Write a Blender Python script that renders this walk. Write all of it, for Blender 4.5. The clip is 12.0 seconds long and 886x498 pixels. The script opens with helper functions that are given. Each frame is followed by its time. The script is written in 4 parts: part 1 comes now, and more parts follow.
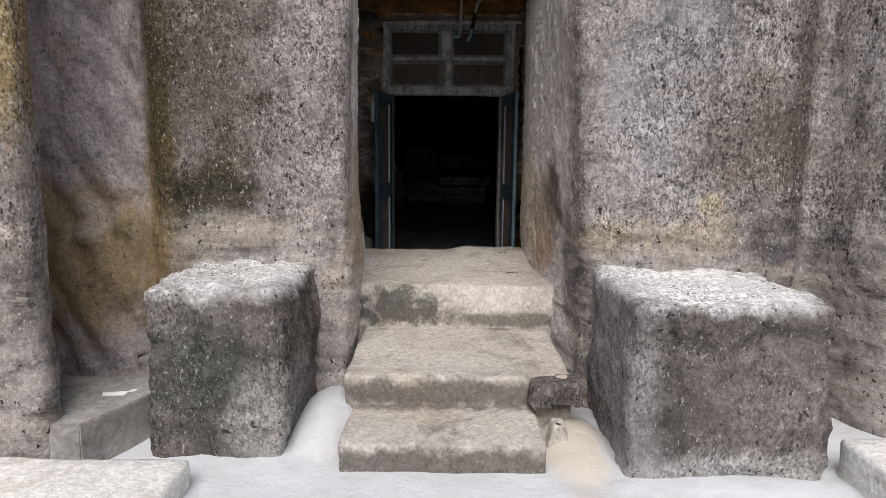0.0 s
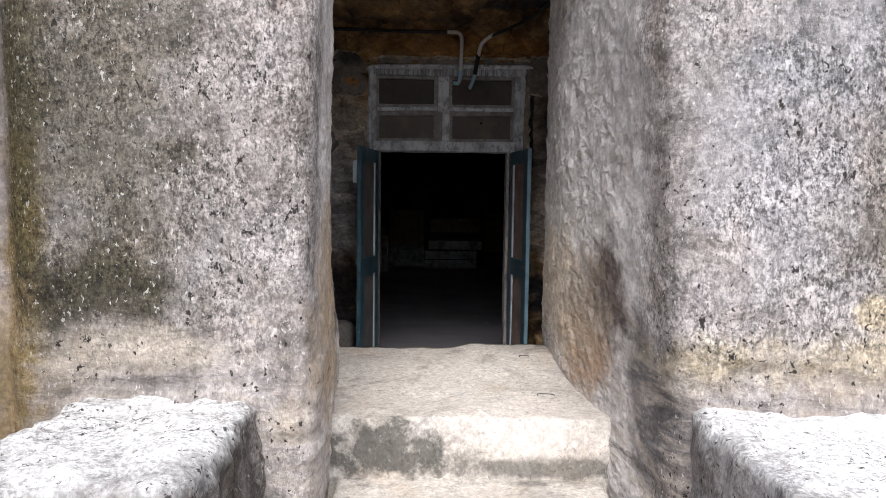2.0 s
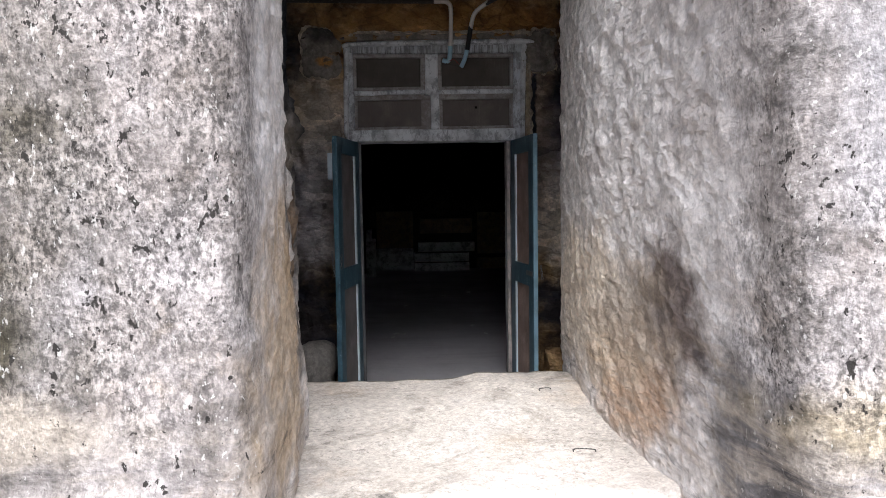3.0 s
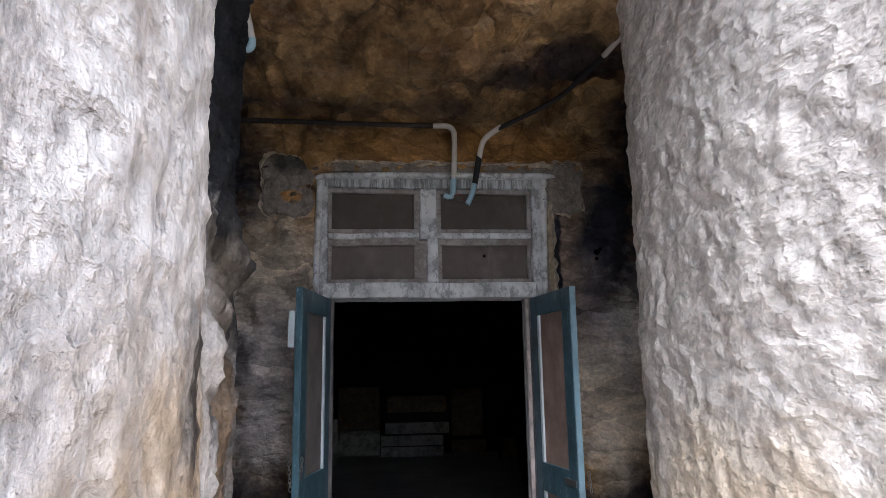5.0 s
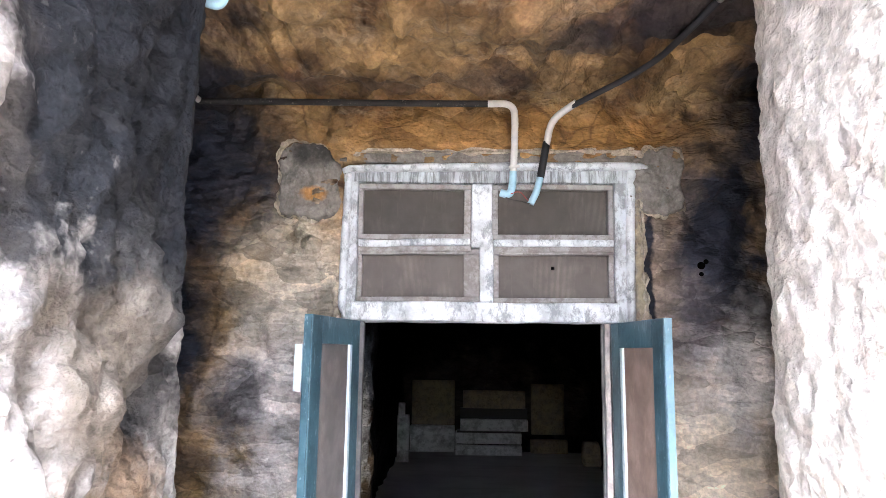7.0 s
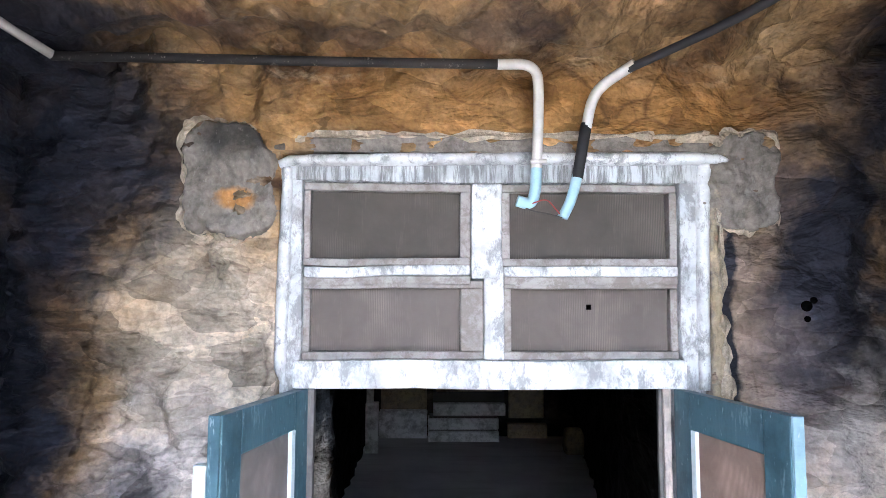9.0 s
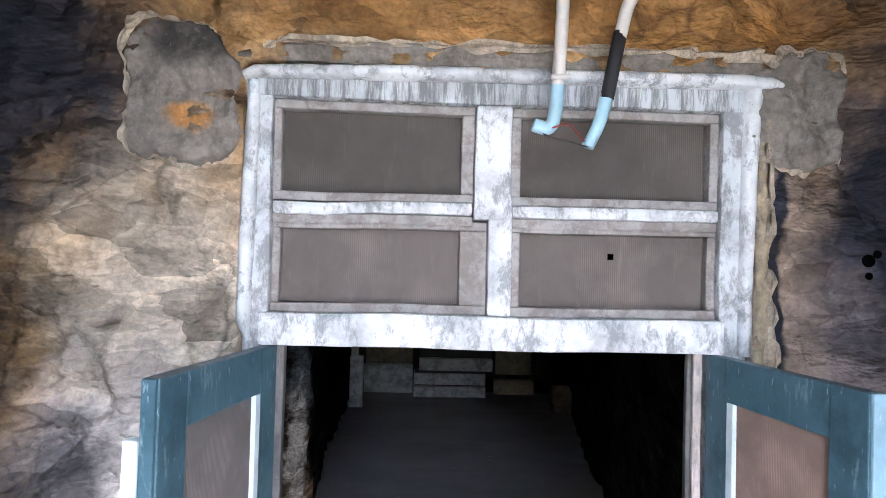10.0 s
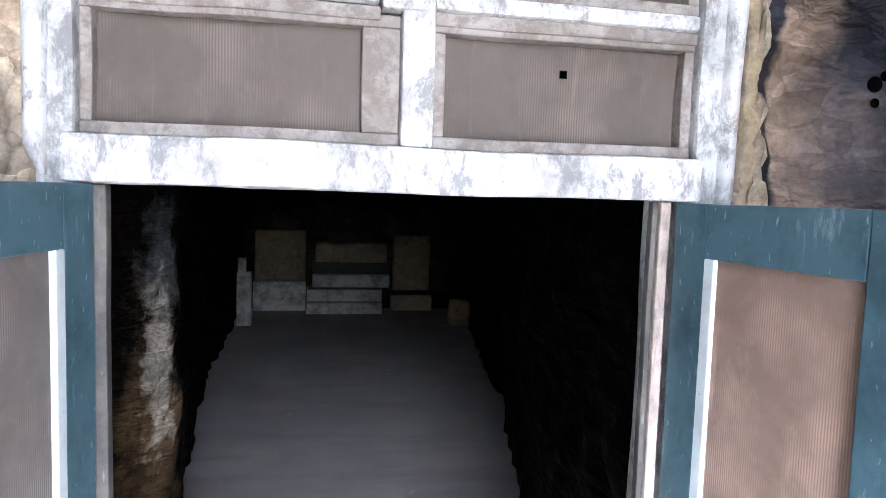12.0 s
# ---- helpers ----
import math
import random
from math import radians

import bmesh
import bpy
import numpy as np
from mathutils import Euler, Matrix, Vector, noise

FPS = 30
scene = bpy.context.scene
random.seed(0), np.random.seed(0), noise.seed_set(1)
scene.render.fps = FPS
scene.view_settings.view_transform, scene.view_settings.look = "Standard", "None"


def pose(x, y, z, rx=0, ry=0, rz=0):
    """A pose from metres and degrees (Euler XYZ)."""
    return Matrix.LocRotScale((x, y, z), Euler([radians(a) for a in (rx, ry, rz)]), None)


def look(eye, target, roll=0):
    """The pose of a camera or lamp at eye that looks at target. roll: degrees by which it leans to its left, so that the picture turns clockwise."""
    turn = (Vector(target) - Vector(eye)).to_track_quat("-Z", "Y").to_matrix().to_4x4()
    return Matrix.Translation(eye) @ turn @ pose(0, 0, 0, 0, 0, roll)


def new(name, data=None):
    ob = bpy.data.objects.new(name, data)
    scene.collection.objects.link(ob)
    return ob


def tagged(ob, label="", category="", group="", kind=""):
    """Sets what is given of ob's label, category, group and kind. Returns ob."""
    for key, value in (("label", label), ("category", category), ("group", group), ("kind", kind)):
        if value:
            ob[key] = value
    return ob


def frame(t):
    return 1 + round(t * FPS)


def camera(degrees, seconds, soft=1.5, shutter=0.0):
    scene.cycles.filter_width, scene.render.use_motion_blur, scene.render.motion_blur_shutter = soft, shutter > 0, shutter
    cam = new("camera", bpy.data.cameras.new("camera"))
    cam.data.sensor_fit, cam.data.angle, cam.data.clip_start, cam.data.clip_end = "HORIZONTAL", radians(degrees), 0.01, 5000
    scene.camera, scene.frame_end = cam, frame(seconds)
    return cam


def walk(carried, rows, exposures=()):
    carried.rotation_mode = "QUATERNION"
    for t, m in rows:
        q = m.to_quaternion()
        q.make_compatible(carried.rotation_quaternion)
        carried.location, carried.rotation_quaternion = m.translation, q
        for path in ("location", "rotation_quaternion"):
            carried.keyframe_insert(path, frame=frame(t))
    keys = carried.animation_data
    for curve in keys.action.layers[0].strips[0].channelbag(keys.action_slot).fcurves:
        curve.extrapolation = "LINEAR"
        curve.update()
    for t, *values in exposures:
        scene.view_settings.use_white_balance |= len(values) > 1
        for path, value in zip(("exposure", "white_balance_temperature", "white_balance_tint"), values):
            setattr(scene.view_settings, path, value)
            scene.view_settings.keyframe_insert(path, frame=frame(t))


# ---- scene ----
cam = camera(67.2, 12.0, soft=0.85)
PATH = [
    (0, (-0.016, 0.688, 1.372), (-0.021, 2.662, 1.053), 0.6),
    (0.5, (-0.045, 0.911, 1.374), (-0.087, 2.894, 1.123), 1.0),
    (1, (-0.098, 1.158, 1.388), (-0.082, 3.146, 1.176), -1.1),
    (1.5, (-0.097, 1.475, 1.395), (-0.098, 3.467, 1.217), -0.7),
    (2, (-0.114, 1.815, 1.416), (-0.074, 3.81, 1.271), 0.8),
    (2.5, (-0.125, 2.161, 1.404), (0.012, 4.152, 1.267), -0.5),
    (2.7, (-0.116, 2.317, 1.405), (-0.029, 4.31, 1.26), -0.7),
    (4.3, (-0.24, 3.257, 1.295), (-0.185, 5.256, 1.336), -1.1),
    (4.5, (-0.243, 3.369, 1.317), (-0.185, 5.364, 1.446), -0.3),
    (4.7, (-0.235, 3.543, 1.371), (-0.159, 5.525, 1.628), 0.9),
    (5, (-0.288, 3.678, 1.414), (-0.092, 5.634, 1.782), -0.9),
    (5.5, (-0.27, 3.852, 1.519), (-0.032, 5.796, 1.924), -3.7),
    (6, (-0.179, 4.058, 1.581), (-0.125, 6.0, 2.054), -2.6),
    (6.5, (-0.116, 4.217, 1.649), (-0.163, 6.185, 2.004), 0.5),
    (6.7, (-0.087, 4.252, 1.646), (-0.155, 6.222, 1.983), 0.7),
    (8.3, (-0.175, 4.981, 1.991), (-0.139, 6.976, 2.125), 1.2),
    (8.5, (-0.188, 5.043, 1.999), (-0.096, 7.036, 2.135), 0.1),
    (9, (-0.177, 5.212, 2.02), (-0.143, 7.203, 2.204), 0.2),
    (9.5, (-0.172, 5.396, 2.013), (-0.167, 7.394, 2.104), 0.5),
    (10, (-0.192, 5.523, 1.998), (-0.12, 7.521, 2.049), 1.5),
    (10.5, (-0.211, 5.678, 1.984), (0.012, 7.664, 1.898), 1.5),
    (11, (-0.173, 5.817, 1.958), (0.087, 7.792, 1.79), 1.5),
    (11.5, (-0.165, 5.877, 1.941), (0.115, 7.846, 1.726), 1.2),
    (12, (-0.176, 5.954, 1.801), (0.214, 7.909, 1.638), 1.9),
]
EXPOSURES = [(0, 0.12, 6350, 10), (0.5, 0.5, 6350, 10), (1.0, 0.66, 6300, 10), (1.5, 0.8, 6200, 10), (2.5, 1.06, 6050, 10), (4.5, 2.12, 5900, 10),
             (5.0, 2.25, 5900, 10), (5.5, 2.8, 5900, 10), (6.0, 3.35, 5900, 10), (6.5, 4.12, 5900, 10), (8.5, 5.0, 5550, 9), (9.0, 4.9, 5500, 9),
             (10, 4.65, 5550, 9), (10.5, 4.6, 5600, 10), (11, 4.6, 5700, 10), (12, 5.0, 5750, 10)]
SKY, SUN = 0.085, 2.8
walk(cam, [(t, look(eye, target, roll)) for t, eye, target, roll in PATH],
     exposures=EXPOSURES)

# ---------------------------------------------------------------- world and light
world = bpy.data.worlds.new("sky")
scene.world = world
world.use_nodes = True
wn = world.node_tree.nodes
sky = wn.new("ShaderNodeTexSky")
sky.sky_type, sky.sun_disc = "NISHITA", False
sky.sun_elevation, sky.sun_rotation = radians(50), radians(183)
sky.dust_density, sky.air_density = 3.0, 1.0
world.node_tree.links.new(sky.outputs[0], wn["Background"].inputs[0])
wn["Background"].inputs[1].default_value = SKY

sun = new("sun", bpy.data.lights.new("sun", "SUN"))
sun.data.energy, sun.data.angle, sun.data.color = SUN, radians(40), (1.0, 0.975, 0.95)
sun.matrix_world = look((-0.35, -7, 8.2), (0, 0, 0))


# ---------------------------------------------------------------- materials
class Tree:
    """A small helper that wires shader nodes."""

    def __init__(self, name):
        self.mat = bpy.data.materials.new(name)
        self.mat.use_nodes = True
        self.nt = self.mat.node_tree
        self.bsdf = self.nt.nodes["Principled BSDF"]
        self.pos = self.nt.nodes.new("ShaderNodeTexCoord").outputs["Object"]

    def put(self, socket, value):
        if hasattr(value, "is_linked"):
            self.nt.links.new(value, socket)
        elif isinstance(value, (tuple, list)) and len(value) == 3 and len(socket.default_value) == 4:
            socket.default_value = (*value, 1)
        else:
            socket.default_value = value

    def scaled(self, sx, sy, sz, turn=(0, 0, 0)):
        n = self.nt.nodes.new("ShaderNodeMapping")
        n.inputs["Scale"].default_value = (sx, sy, sz)
        n.inputs["Rotation"].default_value = [radians(a) for a in turn]
        self.put(n.inputs[0], self.pos)
        return n.outputs[0]

    def noise(self, scale, detail=4.0, rough=0.55, warp=0.0, vec=None):
        n = self.nt.nodes.new("ShaderNodeTexNoise")
        self.put(n.inputs["Vector"], vec or self.pos)
        for key, value in (("Scale", scale), ("Detail", detail), ("Roughness", rough), ("Distortion", warp)):
            n.inputs[key].default_value = value
        return n.outputs["Fac"]

    def voronoi(self, scale, feature="F1", vec=None, rand=1.0, out="Distance"):
        n = self.nt.nodes.new("ShaderNodeTexVoronoi")
        n.feature = feature
        self.put(n.inputs["Vector"], vec or self.pos)
        n.inputs["Scale"].default_value = scale
        n.inputs["Randomness"].default_value = rand
        return n.outputs[out]

    def bent(self, vec, scale, amount):
        """A vector pushed about by noise."""
        n = self.nt.nodes.new("ShaderNodeTexNoise")
        self.put(n.inputs["Vector"], vec)
        n.inputs["Scale"].default_value = scale
        n.inputs["Detail"].default_value = 4.0
        m = self.nt.nodes.new("ShaderNodeVectorMath")
        m.operation = "MULTIPLY_ADD"
        self.put(m.inputs[0], n.outputs["Color"])
        m.inputs[1].default_value = (amount, amount, amount)
        self.put(m.inputs[2], vec)
        return m.outputs[0]

    def ranged(self, value, a, b, lo=0.0, hi=1.0):
        n = self.nt.nodes.new("ShaderNodeMapRange")
        self.put(n.inputs[0], value)
        for i, v in enumerate((a, b, lo, hi)):
            n.inputs[i + 1].default_value = v
        return n.outputs[0]

    def math(self, op, a, b=0.0):
        n = self.nt.nodes.new("ShaderNodeMath")
        n.operation = op
        self.put(n.inputs[0], a)
        self.put(n.inputs[1], b)
        return n.outputs[0]

    def mix(self, fac, a, b, mode="MIX"):
        n = self.nt.nodes.new("ShaderNodeMix")
        n.data_type, n.blend_type = "RGBA", mode
        self.put(n.inputs[0], fac)
        self.put(n.inputs[6], a)
        self.put(n.inputs[7], b)
        return n.outputs[2]

    def stain(self, centre, radii, soft=0.5, wob=0.7, scale=5.0):
        """1 inside a ragged blob round a place, 0 outside."""
        n = self.nt.nodes.new("ShaderNodeVectorMath")
        n.operation = "SUBTRACT"
        self.put(n.inputs[0], self.pos)
        n.inputs[1].default_value = centre
        d = self.nt.nodes.new("ShaderNodeVectorMath")
        d.operation = "DIVIDE"
        self.put(d.inputs[0], n.outputs[0])
        d.inputs[1].default_value = radii
        l = self.nt.nodes.new("ShaderNodeVectorMath")
        l.operation = "LENGTH"
        self.put(l.inputs[0], d.outputs[0])
        wobble = self.math("MULTIPLY", self.math("SUBTRACT", self.noise(scale, 5, 0.6), 0.5), wob * 2.2)
        return self.ranged(self.math("ADD", l.outputs["Value"], wobble), 1 + soft * 0.5, 1 - soft * 0.5)

    def done(self, colour, rough=0.85, bumps=(), metal=0.0, spec=0.3):
        self.put(self.bsdf.inputs["Base Color"], colour)
        self.put(self.bsdf.inputs["Roughness"], rough)
        self.bsdf.inputs["Metallic"].default_value = metal
        self.bsdf.inputs["Specular IOR Level"].default_value = spec
        last = None
        for height, strength, distance in bumps:
            b = self.nt.nodes.new("ShaderNodeBump")
            b.inputs["Strength"].default_value = strength
            b.inputs["Distance"].default_value = distance
            self.put(b.inputs["Height"], height)
            if last:
                self.put(b.inputs["Normal"], last)
            last = b.outputs[0]
        if last:
            self.put(self.bsdf.inputs["Normal"], last)
        return self.mat


def granite(name, light, mid, dark, grain=0.5, pits=0.6, stains=(), streak=0.35, grain_scale=95.0, foot=False, inner=None, relief=1.0):
    """Weathered, pitted granite with ragged stains (colour, strength, blob...)."""
    t = Tree(name)
    xyz = t.nt.nodes.new("ShaderNodeSeparateXYZ")
    t.put(xyz.inputs[0], t.pos)
    c = t.mix(t.ranged(t.noise(1.7, 5, 0.6, 0.4), 0.35, 0.68), mid, light)
    deep = None
    if inner:
        # hewn passage sides are less weathered, and paler with bright light put into colour
        deep = t.math("ADD", xyz.outputs[1], t.math("MULTIPLY", t.noise(4, 5, 0.65), 0.3))
        deep = t.ranged(deep, 4.03, 4.27)
        c = t.mix(deep, c, t.mix(t.ranged(t.noise(2.4, 6, 0.65, 0.5), 0.35, 0.66), inner[1], inner[0]))
    away = t.math("SUBTRACT", 1.0, t.math("MULTIPLY", deep, 0.9)) if inner else 1.0
    c = t.mix(t.math("MULTIPLY", t.math("MULTIPLY", t.ranged(t.noise(3.6, 7, 0.7, 0.9), 0.50, 0.68), 0.85), away), c, dark)
    vert = t.noise(6, 6, 0.68, 0.5, t.scaled(1, 1, 0.14))
    c = t.mix(t.math("MULTIPLY", t.math("MULTIPLY", t.ranged(vert, 0.5, 0.72), streak), away), c, dark)
    c = t.mix(t.math("MULTIPLY", t.ranged(t.noise(2.9, 5, 0.6), 0.55, 0.72), 0.45), c,
              (mid[0] * 1.08, mid[1] * 0.93, mid[2] * 0.76))
    c = t.mix(t.math("MULTIPLY", t.ranged(t.noise(2.3, 5, 0.6, 0.6, t.scaled(1, 1, 0.6, (0, 0, 70))), 0.54, 0.7), 0.25), c,
              (light[0] * 0.92, light[1] * 0.99, light[2] * 1.10))
    for colour, strength, *blob in stains:
        c = t.mix(t.math("MULTIPLY", t.stain(*blob), strength), c, colour)
    g = t.noise(grain_scale, 3, 0.7, 0.0, t.scaled(1, 1, 0.7))
    g2 = t.noise(grain_scale * 0.42, 5, 0.7, 0.3, t.scaled(1, 1, 0.7))
    patchy = t.ranged(t.noise(2.6, 6, 0.66, 0.5), 0.38, 0.62, 0.4, 1.2)
    if foot:
        # below about a metre the rock is smoother, with level strata
        height = t.math("ADD", xyz.outputs[2], t.math("MULTIPLY", t.noise(3.5, 4), 0.5))
        low = t.ranged(height, 1.34, 1.12)
        strata = t.noise(3.0, 7, 0.7, 0.6, t.scaled(1, 1, 5))
        c = t.mix(t.math("MULTIPLY", t.math("MULTIPLY", t.ranged(strata, 0.46, 0.60), low), 0.7), c, (0.46, 0.40, 0.34))
        c = t.mix(t.math("MULTIPLY", t.math("MULTIPLY", t.ranged(strata, 0.45, 0.32), low), 0.75), c, (0.09, 0.08, 0.072))
        patchy = t.math("MULTIPLY", patchy, t.ranged(low, 0.0, 1.0, 1.0, 0.35))
    patchy = t.math("MULTIPLY", patchy, away)
    gs = t.math("ADD", t.math("MULTIPLY", g, 0.5), t.math("MULTIPLY", g2, 0.5))
    gv = t.math("ADD", 1.0, t.math("MULTIPLY", t.ranged(gs, 0.43, 0.57, -grain, grain), patchy))
    comb = t.nt.nodes.new("ShaderNodeCombineColor")
    for i in range(3):
        t.put(comb.inputs[i], gv)
    c = t.mix(1.0, c, comb.outputs[0], "MULTIPLY")
    along = t.scaled(1, 0.55, 0.9) if inner else t.pos
    crumb = t.noise(27, 6, 0.7, 0.0, along)
    peck = t.voronoi(21, "F1", t.bent(along, 11, 0.12)) if inner else None
    chip = t.noise(58, 5, 0.66, 0.0, along)
    # hollows between crumbs and chips darkened, their shade put into the colour
    shade = t.nt.nodes.new("ShaderNodeCombineColor")
    for i in range(3):
        t.put(shade.inputs[i], t.math("MULTIPLY", t.ranged(crumb, 0.36, 0.62, 0.74 if inner else 0.86, 1.12), t.ranged(chip, 0.36, 0.64, 0.86, 1.12)))
    c = t.mix(1.0, c, shade.outputs[0], "MULTIPLY")
    # ragged dark pits and pale crystals, thick in some places and sparse in others
    p1 = t.noise(46, 4, 0.62, 0.3, t.scaled(1, 1, 0.72))
    cluster = t.ranged(t.noise(3.3, 4, 0.6, 0.4), 0.42, 0.62, 0.0, 0.06)
    pit = t.ranged(t.math("SUBTRACT", p1, t.math("ADD", cluster, t.math("MULTIPLY", patchy, 0.02))), 0.335, 0.30)
    pit = t.math("MULTIPLY", pit, t.ranged(away, 0.5, 0.9, 0.0, 1.0)) if inner else pit
    c = t.mix(t.math("MULTIPLY", pit, pits), c, (0.032, 0.028, 0.025))
    p2 = t.noise(72, 3, 0.6, 0.2, t.scaled(1, 1, 0.6, (0, 0, 40)))
    fleck = t.ranged(t.math("ADD", p2, t.math("MULTIPLY", patchy, 0.035)), 0.655, 0.695)
    fleck = t.math("MULTIPLY", fleck, t.ranged(away, 0.1, 1.0, 0.06, 1.0)) if inner else fleck
    c = t.mix(t.math("MULTIPLY", fleck, grain), c, (0.70, 0.67, 0.63))
    bumps = [(t.noise(9, 5, 0.6, 0.0, t.scaled(1, 0.6, 1)), 0.3, 0.04), (crumb, 0.7, 0.022), (chip, 0.6, 0.014), (gs, 0.6, 0.006), (pit, -0.5, 0.008)]
    if inner:
        bumps.insert(1, (t.math("MULTIPLY", peck, deep), 0.8, 0.024))
    return t.done(c, 0.9, [(h, k * relief, d) for h, k, d in bumps], spec=0.2)


RECESS_STAINS = (
    ((0.33, 0.22, 0.06), 0.8, (-1.41, 3.95, 1.15), (0.08, 0.3, 0.6), 0.8, 0.9, 6),
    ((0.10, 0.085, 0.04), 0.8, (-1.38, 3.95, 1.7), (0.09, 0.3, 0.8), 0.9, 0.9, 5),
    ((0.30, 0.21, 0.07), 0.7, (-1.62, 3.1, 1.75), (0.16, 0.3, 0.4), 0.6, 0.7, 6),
    # dark hollow over the left block, its shade put into the colour
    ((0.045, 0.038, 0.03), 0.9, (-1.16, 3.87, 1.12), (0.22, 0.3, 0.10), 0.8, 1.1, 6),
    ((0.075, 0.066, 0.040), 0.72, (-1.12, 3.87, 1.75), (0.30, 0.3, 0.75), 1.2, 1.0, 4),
    ((0.42, 0.31, 0.17), 0.95, (-1.85, 4.1, 0.78), (0.5, 0.6, 0.38), 0.5, 0.7, 5),
)
FOLD_AND_SOOT_STAINS = (
    ((0.60, 0.50, 0.40), 0.8, (-1.75, 4.0, 1.0), (0.12, 0.5, 0.12), 0.6, 0.9, 7),
    ((0.50, 0.43, 0.34), 0.6, (-1.0, 3.85, 0.93), (0.3, 0.3, 0.06), 1.0, 1.4, 5),
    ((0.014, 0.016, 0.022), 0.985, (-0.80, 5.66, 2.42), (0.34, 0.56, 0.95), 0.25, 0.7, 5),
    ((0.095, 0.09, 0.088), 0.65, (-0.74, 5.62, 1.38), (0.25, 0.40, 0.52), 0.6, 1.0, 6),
    # upper left wall greyer just before it steps back
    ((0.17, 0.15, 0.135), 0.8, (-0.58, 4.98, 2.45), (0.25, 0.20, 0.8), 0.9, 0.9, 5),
    ((0.50, 0.37, 0.23), 0.8, (-0.54, 4.38, 0.95), (0.25, 0.40, 0.38), 0.7, 1.0, 5),
)
LEFT_PASSAGE_STAINS = (
    ((0.48, 0.35, 0.22), 0.8, (-0.58, 4.72, 1.28), (0.25, 0.28, 0.22), 0.7, 1.0, 6),
    ((0.045, 0.043, 0.045), 0.9, (-0.58, 4.70, 1.40), (0.25, 0.15, 0.14), 0.7, 1.3, 7),
    ((0.045, 0.043, 0.045), 0.85, (-0.58, 5.0, 0.98), (0.25, 0.25, 0.20), 0.7, 1.1, 6),
    ((0.26, 0.17, 0.10), 0.8, (-0.68, 5.60, 1.18), (0.25, 0.2, 0.30), 0.7, 0.9, 6),
    ((0.20, 0.165, 0.13), 0.7, (-0.66, 5.45, 1.62), (0.2, 0.16, 0.16), 0.7, 0.9, 6),
    ((0.075, 0.045, 0.035), 0.86, (0.60, 4.42, 1.06), (0.2, 0.24, 0.2), 0.6, 0.8, 7),
)
RIGHT_PASSAGE_STAINS = (
    ((0.44, 0.25, 0.12), 0.75, (0.58, 4.75, 0.80), (0.2, 0.34, 0.2), 0.7, 0.8, 6),
    ((0.06, 0.058, 0.065), 0.75, (0.63, 3.98, 0.78), (0.13, 0.22, 0.26), 0.7, 0.9, 7),
    ((0.68, 0.56, 0.42), 0.7, (0.56, 5.2, 1.0), (0.2, 0.7, 0.26), 0.8, 0.9, 5),
    ((0.2, 0.18, 0.17), 0.4, (0.53, 4.7, 1.0), (0.2, 0.3, 0.16), 0.8, 1.3, 6),
    ((0.13, 0.105, 0.075), 0.8, (1.42, 3.72, 1.38), (0.30, 0.3, 0.26), 0.9, 0.9, 6),
    # darkness down the upright groove put into the colour
    ((0.11, 0.09, 0.075), 0.8, (1.62, 3.8, 1.6), (0.09, 0.35, 0.9), 0.9, 0.9, 5),
)
RIGHT_FACE_STAINS = (
    ((0.50, 0.41, 0.28), 0.8, (1.20, 3.72, 1.10), (0.06, 0.3, 0.05), 0.5, 0.5, 7),
    ((0.46, 0.37, 0.23), 0.6, (1.02, 3.72, 0.95), (0.42, 0.3, 0.07), 1.0, 1.6, 5),
    ((0.10, 0.09, 0.10), 0.75, (1.55, 3.7, 0.93), (0.22, 0.35, 0.22), 0.9, 0.8, 5),
    ((0.30, 0.31, 0.34), 0.35, (1.0, 3.72, 1.75), (0.3, 0.3, 0.5), 1.0, 0.9, 4),
)
FACE_STAINS = RECESS_STAINS + FOLD_AND_SOOT_STAINS + LEFT_PASSAGE_STAINS + RIGHT_PASSAGE_STAINS + RIGHT_FACE_STAINS
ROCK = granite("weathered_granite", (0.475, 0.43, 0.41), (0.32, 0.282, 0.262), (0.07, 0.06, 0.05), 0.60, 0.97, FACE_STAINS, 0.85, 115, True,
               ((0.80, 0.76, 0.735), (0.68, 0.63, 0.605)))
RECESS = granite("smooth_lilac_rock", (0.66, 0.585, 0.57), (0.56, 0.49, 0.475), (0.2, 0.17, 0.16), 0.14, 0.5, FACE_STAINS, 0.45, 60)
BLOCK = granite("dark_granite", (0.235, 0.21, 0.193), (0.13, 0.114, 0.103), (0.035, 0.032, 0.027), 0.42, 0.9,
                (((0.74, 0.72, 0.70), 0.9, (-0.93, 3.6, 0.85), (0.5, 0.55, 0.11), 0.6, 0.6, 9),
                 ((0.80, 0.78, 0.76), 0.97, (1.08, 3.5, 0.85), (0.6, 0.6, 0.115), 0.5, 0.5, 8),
                 ((0.05, 0.055, 0.042), 0.7, (-1.0, 3.2, 0.45), (0.3, 0.2, 0.22), 0.8, 0.9, 8),
                 ((0.40, 0.38, 0.36), 0.7, (-0.70, 3.25, 0.2), (0.16, 0.4, 0.25), 0.8, 0.9, 8),
                 ((0.36, 0.34, 0.34), 0.6, (0.70, 3.4, 0.45), (0.12, 0.5, 0.4), 0.8, 0.9, 8),
                 ((0.55, 0.53, 0.51), 0.5, (1.1, 3.05, 0.12), (0.5, 0.3, 0.08), 0.8, 0.9, 9)), 0.8)
